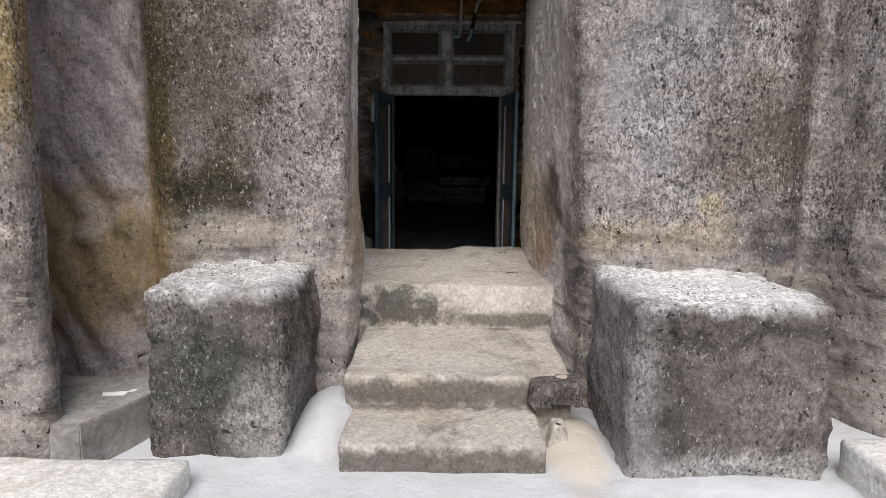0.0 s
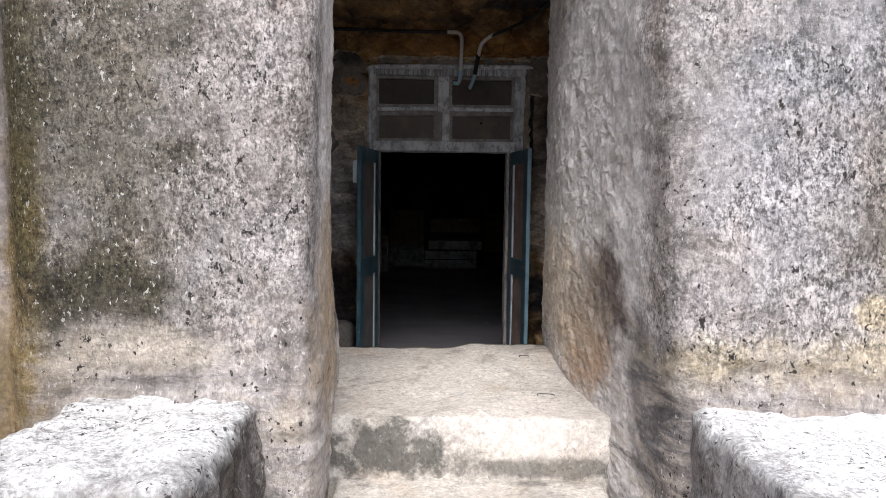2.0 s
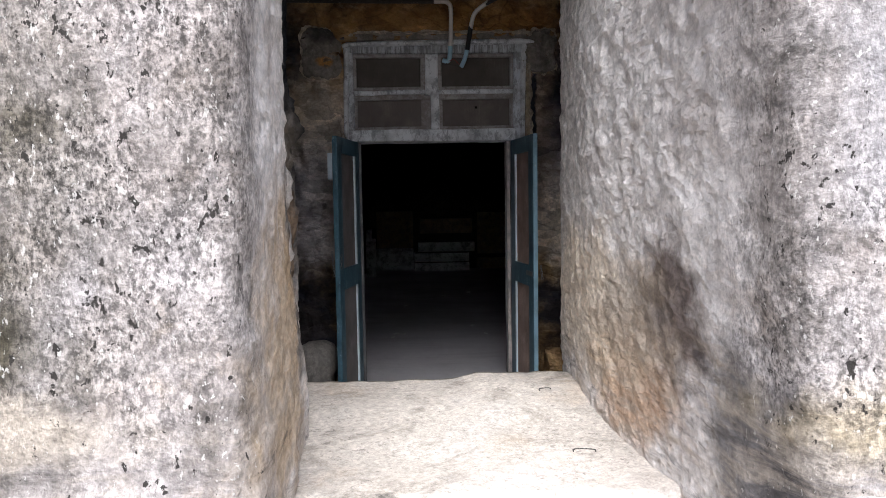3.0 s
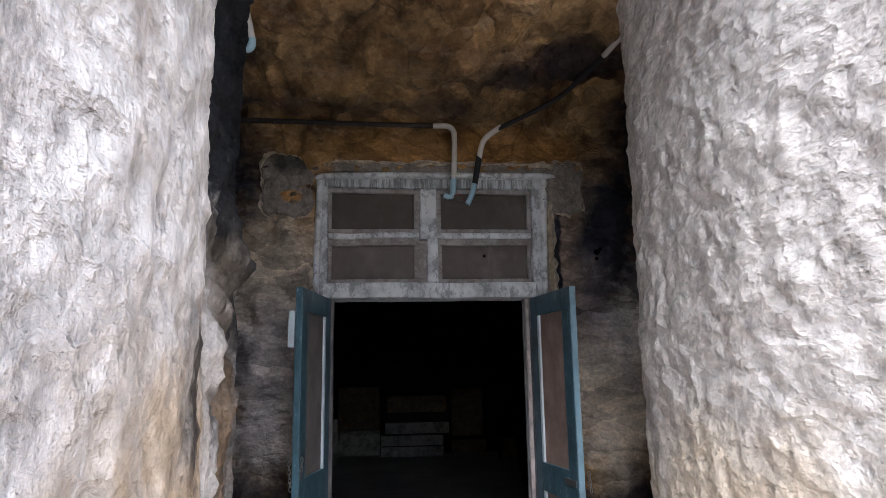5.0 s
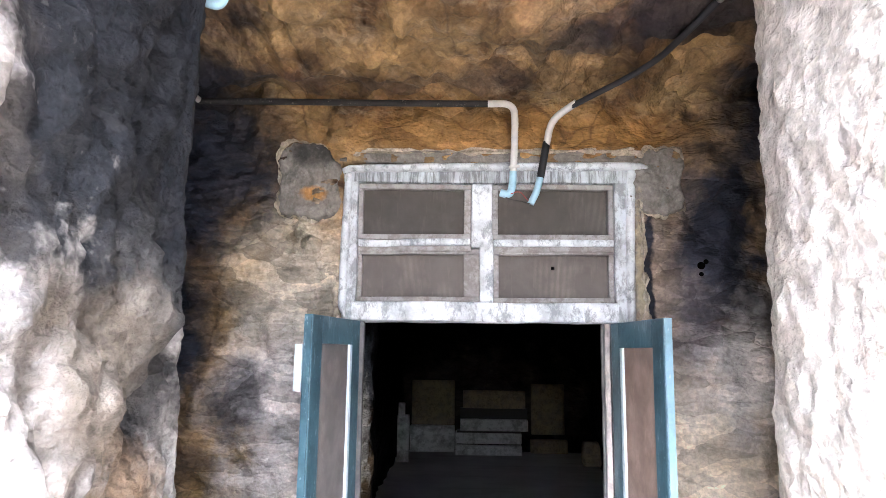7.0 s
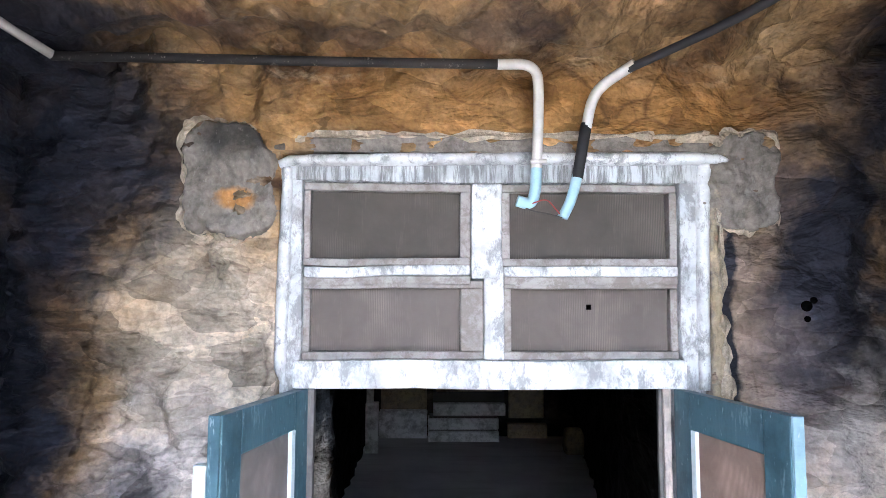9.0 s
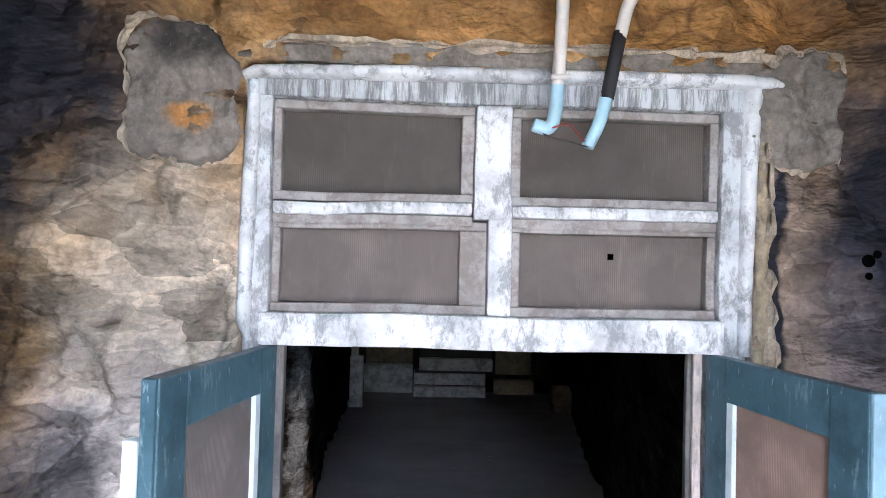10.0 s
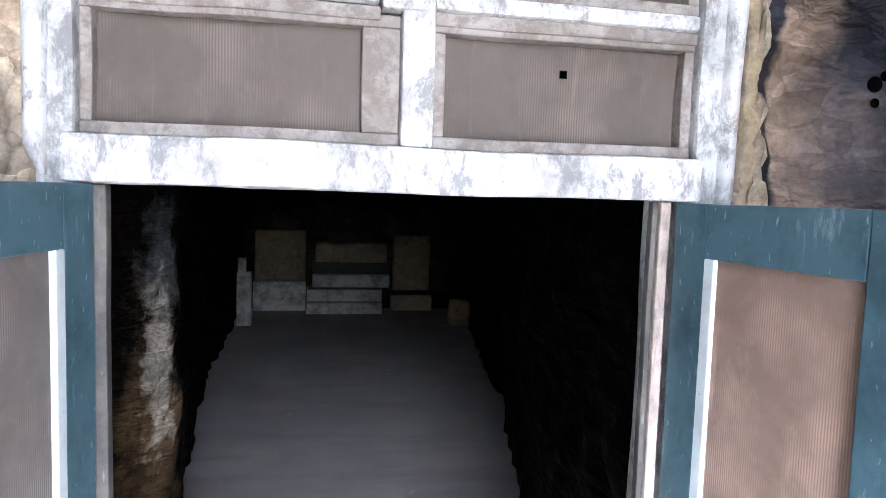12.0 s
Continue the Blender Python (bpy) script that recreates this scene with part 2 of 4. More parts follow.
STEP = granite("worn_step_stone", (0.56, 0.515, 0.46), (0.47, 0.425, 0.375), (0.22, 0.19, 0.16), 0.16, 0.35,
               # riser faces darker than the treads
               (((0.13, 0.118, 0.10), 0.88, (0.05, 3.09, 0.13), (0.8, 0.05, 0.075), 0.6, 1.0, 11),
                ((0.14, 0.125, 0.108), 0.85, (0.05, 3.5, 0.26), (0.9, 0.06, 0.07), 0.6, 1.0, 11),
                ((0.085, 0.08, 0.07), 0.9, (-0.28, 4.31, 0.46), (0.3, 0.07, 0.11), 0.6, 1.4, 13),
                ((0.12, 0.11, 0.095), 0.8, (0.38, 4.31, 0.385), (0.4, 0.07, 0.045), 0.5, 0.9, 12),
                ((0.58, 0.52, 0.47), 0.7, (0.32, 4.35, 0.53), (0.34, 0.25, 0.1), 0.6, 0.8, 6)), 0.1, 130, relief=0.4)
def trodden_ground():
    t = Tree("ground_earth_and_plaster")
    # unseen ground further out made dark earth to cut bounced light
    earth = t.mix(t.ranged(t.noise(1.5, 6, 0.6), 0.35, 0.65), (0.15, 0.125, 0.095), (0.25, 0.215, 0.17))
    white = t.mix(t.ranged(t.noise(3, 6, 0.65), 0.4, 0.68), (0.66, 0.665, 0.685), (0.56, 0.55, 0.54))
    white = t.mix(t.math("MULTIPLY", t.stain((0.52, 3.3, 0.1), (0.13, 0.3, 0.4), 0.6, 0.7, 6), 0.7), white, (0.6, 0.5, 0.37))
    c = t.mix(t.stain((0.2, 3.4, 0.1), (3.2, 1.5, 2.0), 0.15, 0.12, 2.5), earth, white)
    return t.done(c, 0.9, ((t.noise(11, 6, 0.65), 0.5, 0.03), (t.noise(70, 4, 0.7), 0.35, 0.006)), spec=0.25)


GROUND = trodden_ground()
WHITEWASH = granite("pale_plaster_ground", (0.80, 0.78, 0.75), (0.72, 0.69, 0.65), (0.5, 0.46, 0.4), 0.12, 0.12,
                    (((0.6, 0.5, 0.36), 0.7, (0.52, 3.3, 0.1), (0.13, 0.3, 0.4), 0.6, 0.7, 6),), 0.05, 120, relief=0.4)
SLAB = granite("grey_slab", (0.40, 0.385, 0.36), (0.33, 0.315, 0.29), (0.18, 0.165, 0.15), 0.08, 0.15, relief=0.4)
# dark tone chosen so that less light bounces up into the porch
PORCH_FLOOR = granite("low_bounce_dark_floor", (0.16, 0.145, 0.13), (0.12, 0.108, 0.095), (0.06, 0.054, 0.048), 0.2, 0.3)
MORTAR = granite("grey_mortar", (0.33, 0.30, 0.27), (0.21, 0.188, 0.165), (0.10, 0.088, 0.075), 0.10, 0.06,
                 (((0.52, 0.25, 0.07), 0.85, (-0.735, 7.0, 2.335), (0.06, 0.2, 0.035), 0.4, 0.5, 14),
                  ((0.58, 0.47, 0.30), 0.6, (0.632, 7.0, 1.98), (0.022, 0.2, 0.33), 0.6, 1.2, 20),
                  ((0.03, 0.03, 0.03), 0.8, (-0.72, 7.0, 2.52), (0.14, 0.2, 0.06), 0.7, 0.9, 10),), relief=0.45)


CRUST = granite("pale_crust", (0.66, 0.58, 0.47), (0.50, 0.42, 0.32), (0.2, 0.16, 0.12), 0.2, 0.1)


def ochre_rock(name, stains, gloss=0.22):
    """Iron-stained cave rock with curved seams and thin cracks."""
    t = Tree(name)
    c = t.mix(t.ranged(t.noise(2.2, 6, 0.62, 0.1), 0.36, 0.66), (0.18, 0.098, 0.042), (0.50, 0.335, 0.165))
    c = t.mix(t.math("MULTIPLY", t.ranged(t.noise(3.4, 5, 0.6, 0.2, t.scaled(1, 0.6, 1.6)), 0.52, 0.7), 0.9), c, (0.06, 0.028, 0.014))
    c = t.mix(t.math("MULTIPLY", t.ranged(t.noise(5.1, 5, 0.6, 0.1), 0.56, 0.72), 0.55), c, (0.47, 0.35, 0.23))
    c = t.mix(t.math("MULTIPLY", t.ranged(t.noise(1.4, 4, 0.6, 0.5), 0.55, 0.7), 0.5), c, (0.24, 0.09, 0.07))
    # orange on the folds; the shade in their hollows put into the colour
    fold = t.noise(3.0, 5, 0.58, 0.3, t.scaled(0.9, 0.5, 1.5, (0, 20, 12)))
    c = t.mix(t.math("MULTIPLY", t.ranged(fold, 0.52, 0.64), 0.6), c, (0.45, 0.285, 0.125))
    c = t.mix(t.math("MULTIPLY", t.ranged(fold, 0.46, 0.36), 0.8), c, (0.05, 0.024, 0.012))
    rub = t.ranged(t.noise(7, 7, 0.72, 0.3, t.scaled(0.7, 0.7, 1.5)), 0.54, 0.68)
    c = t.mix(t.math("MULTIPLY", rub, 0.35), c, (0.62, 0.5, 0.36))
    for colour, strength, *blob in stains:
        c = t.mix(t.math("MULTIPLY", t.stain(*blob), strength), c, colour)
    g = t.noise(60, 4, 0.7)
    slab = t.bent(t.scaled(1, 0.7, 2.3, (0, 9, 0)), 2.6, 0.22)
    lump, lump_tone = t.voronoi(6.5, "F1", slab), t.voronoi(6.5, "F1", slab, out="Color")
    scale, scale_tone = t.voronoi(17, "F1", slab), t.voronoi(17, "F1", slab, out="Color")
    seam = t.ranged(t.voronoi(6.5, "DISTANCE_TO_EDGE", slab), 0.0, 0.07)
    gv = t.math("MULTIPLY", t.ranged(g, 0.35, 0.65, 0.82, 1.18), t.ranged(lump_tone, 0.1, 0.9, 0.62, 1.25))
    gv = t.math("MULTIPLY", gv, t.ranged(scale_tone, 0.1, 0.9, 0.84, 1.14))
    gv = t.math("MULTIPLY", gv, t.ranged(t.noise(2.4, 4, 0.6, 0.2, t.scaled(1.0, 0.5, 1.4, (0, 25, 12))), 0.38, 0.58, 0.66, 1.2))
    comb = t.nt.nodes.new("ShaderNodeCombineColor")
    for i in range(3):
        t.put(comb.inputs[i], gv)
    c = t.mix(1.0, c, comb.outputs[0], "MULTIPLY")
    crack = None
    for scale, width, strength, vec in ((1.6, 0.014, 0.5, t.scaled(1, 1, 1.1, (15, 30, 10))), (4.2, 0.022, 0.25, t.scaled(1, 1, 1.4, (40, 10, 60))),
                                        (8.0, 0.02, 0.2, t.scaled(1, 1, 1.8))):
        n = t.voronoi(scale, "DISTANCE_TO_EDGE", t.bent(vec, 3.0, 0.3 / scale))
        line = t.math("MULTIPLY", t.ranged(n, width, 0.0), t.ranged(t.noise(scale * 0.8 + 0.7, 3), 0.45, 0.58))
        c = t.mix(t.math("MULTIPLY", line, strength), c, (0.035, 0.018, 0.01))
        crack = line if crack is None else t.math("MAXIMUM", crack, line)
    return t.done(c, t.ranged(t.noise(8, 3), 0.3, 0.7, 0.6, 0.85),
                  ((fold, 0.9, 0.14), (t.noise(4.5, 4, 0.55, 0.1, t.scaled(1, 0.5, 1)), 0.6, 0.07), (lump, -0.75, 0.05), (scale, -0.8, 0.02), (seam, 0.3, 0.008), (t.noise(30, 5, 0.62), 0.35, 0.008), (crack, -0.6, 0.02), (g, 0.12, 0.004)), spec=gloss)


# blue-black of soot patches, and of shade painted into the porch corners
SOOT_AND_SHADE = (0.013, 0.017, 0.030)
PALE_ROCK = (
    ((0.86, 0.74, 0.60), 0.92, (-0.80, 7.1, 1.92), (0.23, 0.4, 0.32), 0.9, 1.0, 5),
    ((0.72, 0.65, 0.62), 0.9, (-0.82, 7.1, 1.48), (0.26, 0.4, 0.28), 0.8, 0.8, 6),
    ((0.40, 0.31, 0.25), 0.9, (0.78, 7.05, 1.85), (0.22, 0.4, 0.50), 0.8, 0.8, 6),
    ((0.80, 0.69, 0.56), 0.92, (0.90, 7.05, 1.26), (0.26, 0.4, 0.36), 0.9, 0.9, 6),
    ((0.42, 0.22, 0.07), 0.75, (0.1, 7.1, 2.60), (0.75, 0.3, 0.10), 0.8, 0.8, 6),
    (SOOT_AND_SHADE, 0.97, (0.98, 7.1, 2.15), (0.20, 0.4, 0.42), 0.8, 0.9, 5),
)
SOOTY_AND_SHADED_ROCK = (
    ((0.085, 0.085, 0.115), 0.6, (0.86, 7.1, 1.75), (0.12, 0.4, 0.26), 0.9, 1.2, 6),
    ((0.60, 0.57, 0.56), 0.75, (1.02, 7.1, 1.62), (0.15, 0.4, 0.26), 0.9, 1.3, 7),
    (SOOT_AND_SHADE, 0.8, (-0.99, 7.1, 1.44), (0.10, 0.4, 0.18), 0.8, 1.4, 6),
    # a crack beside the frame, drawn as a thin dark line
    (SOOT_AND_SHADE, 0.97, (0.668, 7.1, 1.98), (0.022, 0.3, 0.30), 0.5, 1.1, 12),
    # these two put the shade of the left corner and side wall into colour
    (SOOT_AND_SHADE, 0.92, (-1.15, 7.1, 2.45), (0.26, 0.5, 0.34), 0.9, 1.0, 5),
    (SOOT_AND_SHADE, 0.985, (-1.50, 6.6, 1.6), (0.36, 1.3, 1.5), 0.6, 0.5, 4),
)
SHADED_CORNERS_AND_FOOT = (
    # three rows of painted shade: right side wall and both ceiling corners
    (SOOT_AND_SHADE, 0.98, (1.36, 6.6, 1.6), (0.22, 1.3, 1.5), 0.6, 0.5, 4),
    (SOOT_AND_SHADE, 0.93, (-1.40, 6.7, 2.72), (0.52, 0.8, 0.42), 0.8, 0.8, 4),
    (SOOT_AND_SHADE, 0.93, (1.26, 6.7, 2.70), (0.36, 0.8, 0.42), 0.8, 0.8, 4),
    # a pale patch, then two dark patches low on the wall
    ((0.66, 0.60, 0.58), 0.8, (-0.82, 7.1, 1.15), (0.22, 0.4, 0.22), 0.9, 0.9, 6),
    (SOOT_AND_SHADE, 0.9, (-0.95, 7.1, 0.55), (0.3, 0.4, 0.42), 0.7, 0.7, 5),
    (SOOT_AND_SHADE, 0.92, (0.95, 7.1, 0.65), (0.3, 0.4, 0.28), 0.6, 0.7, 5),
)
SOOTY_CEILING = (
    (SOOT_AND_SHADE, 0.85, (0.75, 6.4, 2.78), (0.45, 0.22, 0.3), 0.8, 0.9, 5),
    (SOOT_AND_SHADE, 0.8, (0.28, 6.6, 2.8), (0.2, 0.16, 0.3), 0.8, 0.9, 6),
    # a dark line along the back edge of the ceiling
    (SOOT_AND_SHADE, 0.6, (-0.3, 6.9, 2.76), (0.6, 0.08, 0.1), 1.0, 1.2, 6),
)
BACK = ochre_rock("ochre_cave_rock", PALE_ROCK + SOOTY_AND_SHADED_ROCK + SHADED_CORNERS_AND_FOOT + SOOTY_CEILING)
HALL = ochre_rock("shade_black_hall_rock", (
    # nearly all blackened: the shade of the unlit hall put into the colour
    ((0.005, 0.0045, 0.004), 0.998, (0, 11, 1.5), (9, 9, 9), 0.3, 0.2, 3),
    ((0.22, 0.15, 0.08), 0.45, (-0.64, 8.28, 0.80), (0.16, 0.14, 0.55), 0.9, 1.5, 9),
    ((0.62, 0.58, 0.52), 0.6, (-0.66, 8.26, 1.20), (0.04, 0.10, 0.24), 0.7, 1.5, 14),
    ((0.22, 0.26, 0.31), 0.35, (-0.60, 8.3, 1.56), (0.10, 0.14, 0.20), 0.8, 1.2, 9),
    ((0.10, 0.085, 0.065), 0.6, (0.2, 16.1, 0.9), (1.6, 0.4, 0.7), 0.8, 0.9, 4),
), 0.03)


def hall_floor():
    t = Tree("dark_worn_floor")
    c = t.mix(t.ranged(t.noise(1.3, 5, 0.6), 0.35, 0.65), (0.62, 0.59, 0.60), (0.76, 0.725, 0.73))
    band = t.noise(2.1, 4, 0.6, 0.3, t.scaled(0.35, 2.2, 1))
    c = t.mix(t.math("MULTIPLY", t.ranged(band, 0.5, 0.7), 0.35), c, (0.42, 0.38, 0.385))
    return t.done(c, t.ranged(t.noise(3, 4), 0.3, 0.7, 0.45, 0.75), ((t.noise(14, 5), 0.3, 0.02),))


def paint(name, colour, under, wear, chips=0.55, rough=0.55, axis=(1, 1, 1), dirt=(0.2, 0.19, 0.18)):
    """Old brushed paint, chipped down to what lies under it and dirty."""
    t = Tree(name)
    grainy = t.scaled(*axis)
    c = t.mix(t.math("MULTIPLY", t.ranged(t.noise(8, 6, 0.68), 0.44, 0.64), 0.75), colour, dirt)
    chip = t.ranged(t.noise(18, 8, 0.78, 0.3, grainy), chips, chips + 0.10)
    c = t.mix(t.math("MULTIPLY", chip, wear), c, under)
    small = t.ranged(t.noise(95, 3, 0.6, 0.0, grainy), 0.66, 0.7)
    c = t.mix(t.math("MULTIPLY", small, 0.6), c, under)
    streaks = t.noise(30, 4, 0.6, 0, grainy)
    return t.done(c, rough, ((streaks, 0.25, 0.004), (chip, -0.4, 0.003)), spec=0.4)


HEAD_PAINT = paint("streaked_white_head", (0.62, 0.65, 0.68), (0.15, 0.15, 0.155), 0.85, 0.45, 0.65, (2.4, 1, 0.22), dirt=(0.33, 0.34, 0.36))
JAMB_PAINT = paint("dirty_white_jamb", (0.66, 0.69, 0.72), (0.22, 0.22, 0.23), 0.8, 0.46, 0.65, (1, 1, 0.6), dirt=(0.36, 0.37, 0.39))
WHITE_PAINT = paint("chipped_white_paint", (0.78, 0.80, 0.82), (0.25, 0.26, 0.28), 0.85, 0.50, 0.6, (1, 1, 0.55), dirt=(0.37, 0.38, 0.40))
SASH_PAINT = paint("dirty_white_sash", (0.42, 0.395, 0.385), (0.22, 0.19, 0.175), 0.8, 0.47, 0.65, dirt=(0.21, 0.185, 0.172))
BLUE_PAINT = paint("teal_blue_paint", (0.082, 0.160, 0.205), (0.38, 0.50, 0.57), 0.5, 0.57, 0.36, (1, 1, 0.3), (0.036, 0.072, 0.096))
LIT_STRIP_AND_BOLT_PAINT = paint("pale_blue_lit_strip_and_bolt", (0.70, 0.80, 0.86), (0.4, 0.45, 0.48), 0.4, 0.62, 0.5, dirt=(0.55, 0.6, 0.65))
LIT_EDGE_PAINT = paint("worn_blue_edge_painted_lit", (0.30, 0.46, 0.56), (0.5, 0.56, 0.6), 0.5, 0.6, 0.45, (1, 1, 0.3), (0.2, 0.3, 0.36))
PALE_WOOD = paint("bare_pink_wood", (0.60, 0.52, 0.48), (0.2, 0.17, 0.16), 0.8, 0.52, 0.6, (1, 1, 0.15))
DARK_WOOD = paint("dull_grey_wood", (0.09, 0.088, 0.092), (0.3, 0.29, 0.28), 0.5, 0.6, 0.6, (1, 1, 0.15))
CONCRETE = granite("pale_door_sill", (0.55, 0.53, 0.5), (0.45, 0.43, 0.4), (0.22, 0.2, 0.18), 0.2, 0.3)
ALTAR = paint("whitewashed_stone", (0.82, 0.81, 0.79), (0.45, 0.43, 0.40), 0.5, 0.55, 0.8)
BEIGE = paint("beige_plaster", (0.42, 0.33, 0.22), (0.16, 0.13, 0.10), 0.7, 0.5, 0.85)


def screen_cloth(name, base, other, along="X"):
    t = Tree(name)
    c = t.mix(t.ranged(t.noise(4, 5, 0.65, 0.5), 0.35, 0.68), base, other)
    dust = t.noise(9, 5, 0.7, 0.2, t.scaled(6, 1, 0.6))
    c = t.mix(t.math("MULTIPLY", t.ranged(dust, 0.58, 0.75), 0.45), c, (base[0] * 1.7, base[1] * 1.65, base[2] * 1.6))
    weave = t.nt.nodes.new("ShaderNodeTexWave")
    weave.bands_direction = along
    t.put(weave.inputs["Vector"], t.pos)
    weave.inputs["Scale"].default_value = 62
    weave.inputs["Distortion"].default_value = 1.2
    worn = t.math("MULTIPLY", weave.outputs["Fac"], t.ranged(t.noise(5, 4, 0.6), 0.45, 0.65))
    c = t.mix(t.math("MULTIPLY", worn, 0.5), c, (base[0] * 2.2, base[1] * 2.15, base[2] * 2.1))
    return t.done(c, 0.75, ((worn, 0.08, 0.002), (t.noise(7, 4), 0.3, 0.01)), spec=0.3)


SCREEN = screen_cloth("dusty_fly_screen", (0.165, 0.142, 0.13), (0.12, 0.102, 0.093))
SCREEN_DARK = screen_cloth("dark_fly_screen", (0.105, 0.092, 0.082), (0.075, 0.065, 0.057))
PANEL = screen_cloth("brown_door_panel", (0.36, 0.262, 0.222), (0.24, 0.17, 0.142), "Y")
PANEL_GREY = screen_cloth("dusty_grey_door_panel", (0.215, 0.195, 0.19), (0.15, 0.135, 0.13), "Y")


def plain(name, colour, rough=0.5, metal=0.0, vary=0.3):
    t = Tree(name)
    c = t.mix(t.math("MULTIPLY", t.ranged(t.noise(22, 5, 0.65), 0.4, 0.7), vary), colour, tuple(v * 0.45 for v in colour))
    return t.done(c, rough, ((t.noise(60, 3), 0.1, 0.002),), metal, 0.5)


PVC = plain("white_plastic_pipe", (0.72, 0.69, 0.66), 0.4)
PVC_DIRTY = paint("sooty_pipe", (0.022, 0.020, 0.020), (0.36, 0.32, 0.29), 0.7, 0.60, 0.7, dirt=(0.04, 0.036, 0.034))
PVC_BLUE = plain("pale_blue_plastic", (0.40, 0.62, 0.74), 0.35)
TAPE = plain("black_tape", (0.022, 0.022, 0.026), 0.65)
IRON = plain("dull_iron", (0.30, 0.29, 0.28), 0.45, 0.8)
WIRE_AND_GAP_SHADE = plain("dark_wire_and_gap_shade", (0.05, 0.045, 0.04), 0.6)
BORE = Tree("black_bore").done((0.003, 0.003, 0.003), 0.95, spec=0.0)
RED = plain("red_wire", (0.35, 0.035, 0.03), 0.5)
SCRAP = plain("paper_scrap", (0.88, 0.87, 0.84), 0.9)


# ---------------------------------------------------------------- building helpers
def part(name, bm, material, parent=None, label="", smooth=False):
    me = bpy.data.meshes.new(name)
    bmesh.ops.recalc_face_normals(bm, faces=bm.faces)
    bm.to_mesh(me)
    bm.free()
    me.materials.append(material)
    if smooth:
        me.shade_smooth()
    ob = new(name, me)
    if parent:
        ob.parent = parent
    if label:
        tagged(ob, label)
    return ob


def mesh_of(name, verts, faces, material, smooth=True):
    me = bpy.data.meshes.new(name)
    me.from_pydata(verts, [], faces)
    bm = bmesh.new()
    bm.from_mesh(me)
    bmesh.ops.recalc_face_normals(bm, faces=bm.faces)
    bm.to_mesh(me)
    bm.free()
    me.materials.append(material)
    if smooth:
        me.shade_smooth()
    return new(name, me)


def box_bm(x0, x1, y0, y1, z0, z1, bevel=0.004, bm=None):
    own = bm is None
    bm = bm or bmesh.new()
    made = bmesh.ops.create_cube(bm, size=1)["verts"]
    for v in made:
        v.co = Vector((x0 if v.co.x < 0 else x1, y0 if v.co.y < 0 else y1, z0 if v.co.z < 0 else z1))
    if bevel:
        edges = list({e for v in made for e in v.link_edges})
        bmesh.ops.bevel(bm, geom=edges, offset=bevel, segments=2, affect="EDGES", profile=0.6)
    return bm


def turb(p, scale, octaves=4):
    return noise.fractal(Vector((p[0] * scale, p[1] * scale, p[2] * scale)), 0.9, 2.1, octaves)


def rough_skin(p):
    """How far a cut rock face stands proud at a place."""
    low = min(1, max(0, (1.22 - p[2]) / 0.15))
    ledge = abs(noise.noise(Vector((p[0] * 1.8, 0.4, p[2] * 9)))) + 0.5 * abs(noise.noise(Vector((p[0] * 5, 2.4, p[2] * 22))))
    return 0.020 * turb(p, 1.3, 3) + 0.010 * turb(p, 6, 4) + low * (0.026 if p[0] > -1.3 else 0.008) * (ledge - 0.35)


def chiselled(p):
    """Rock pecked with a point: blunt facets with broken edges, and fine chips on them."""
    q = Vector((p[0] * 15, p[1] * 9, p[2] * 11))
    facet = noise.voronoi(q + 0.5 * noise.noise_vector(q * 0.5))[0]
    fine = noise.voronoi(Vector((p[0] * 34, p[1] * 21, p[2] * 27)))[0][0]
    r = noise.turbulence(Vector((p[0] * 7, p[1] * 4, p[2] * 6)), 4, True)
    return 0.024 * turb(p, 1.2, 2) + 0.013 * (0.45 - facet[0]) + 0.002 * (facet[1] - facet[0]) + 0.011 * (0.45 - fine) + 0.004 * (r - 0.55)


def rounded(points, times=2):
    for _ in range(times):
        out = [points[0]]
        for a, b in zip(points, points[1:]):
            out += [(a[0] * 0.75 + b[0] * 0.25, a[1] * 0.75 + b[1] * 0.25), (a[0] * 0.25 + b[0] * 0.75, a[1] * 0.25 + b[1] * 0.75)]
        points = out + [points[-1]]
    return points


def stepped(points, step, coarse=None):
    """Points along a line at even steps; coarse(x, y) says where wide steps do."""
    out = [points[0]]
    for a, b in zip(points, points[1:]):
        length = math.dist(a, b)
        s = 0.25 if coarse and coarse((a[0] + b[0]) / 2, (a[1] + b[1]) / 2) else step
        n = max(1, int(round(length / s)))
        out += [(a[0] + (b[0] - a[0]) * i / n, a[1] + (b[1] - a[1]) * i / n) for i in range(1, n + 1)]
    return out


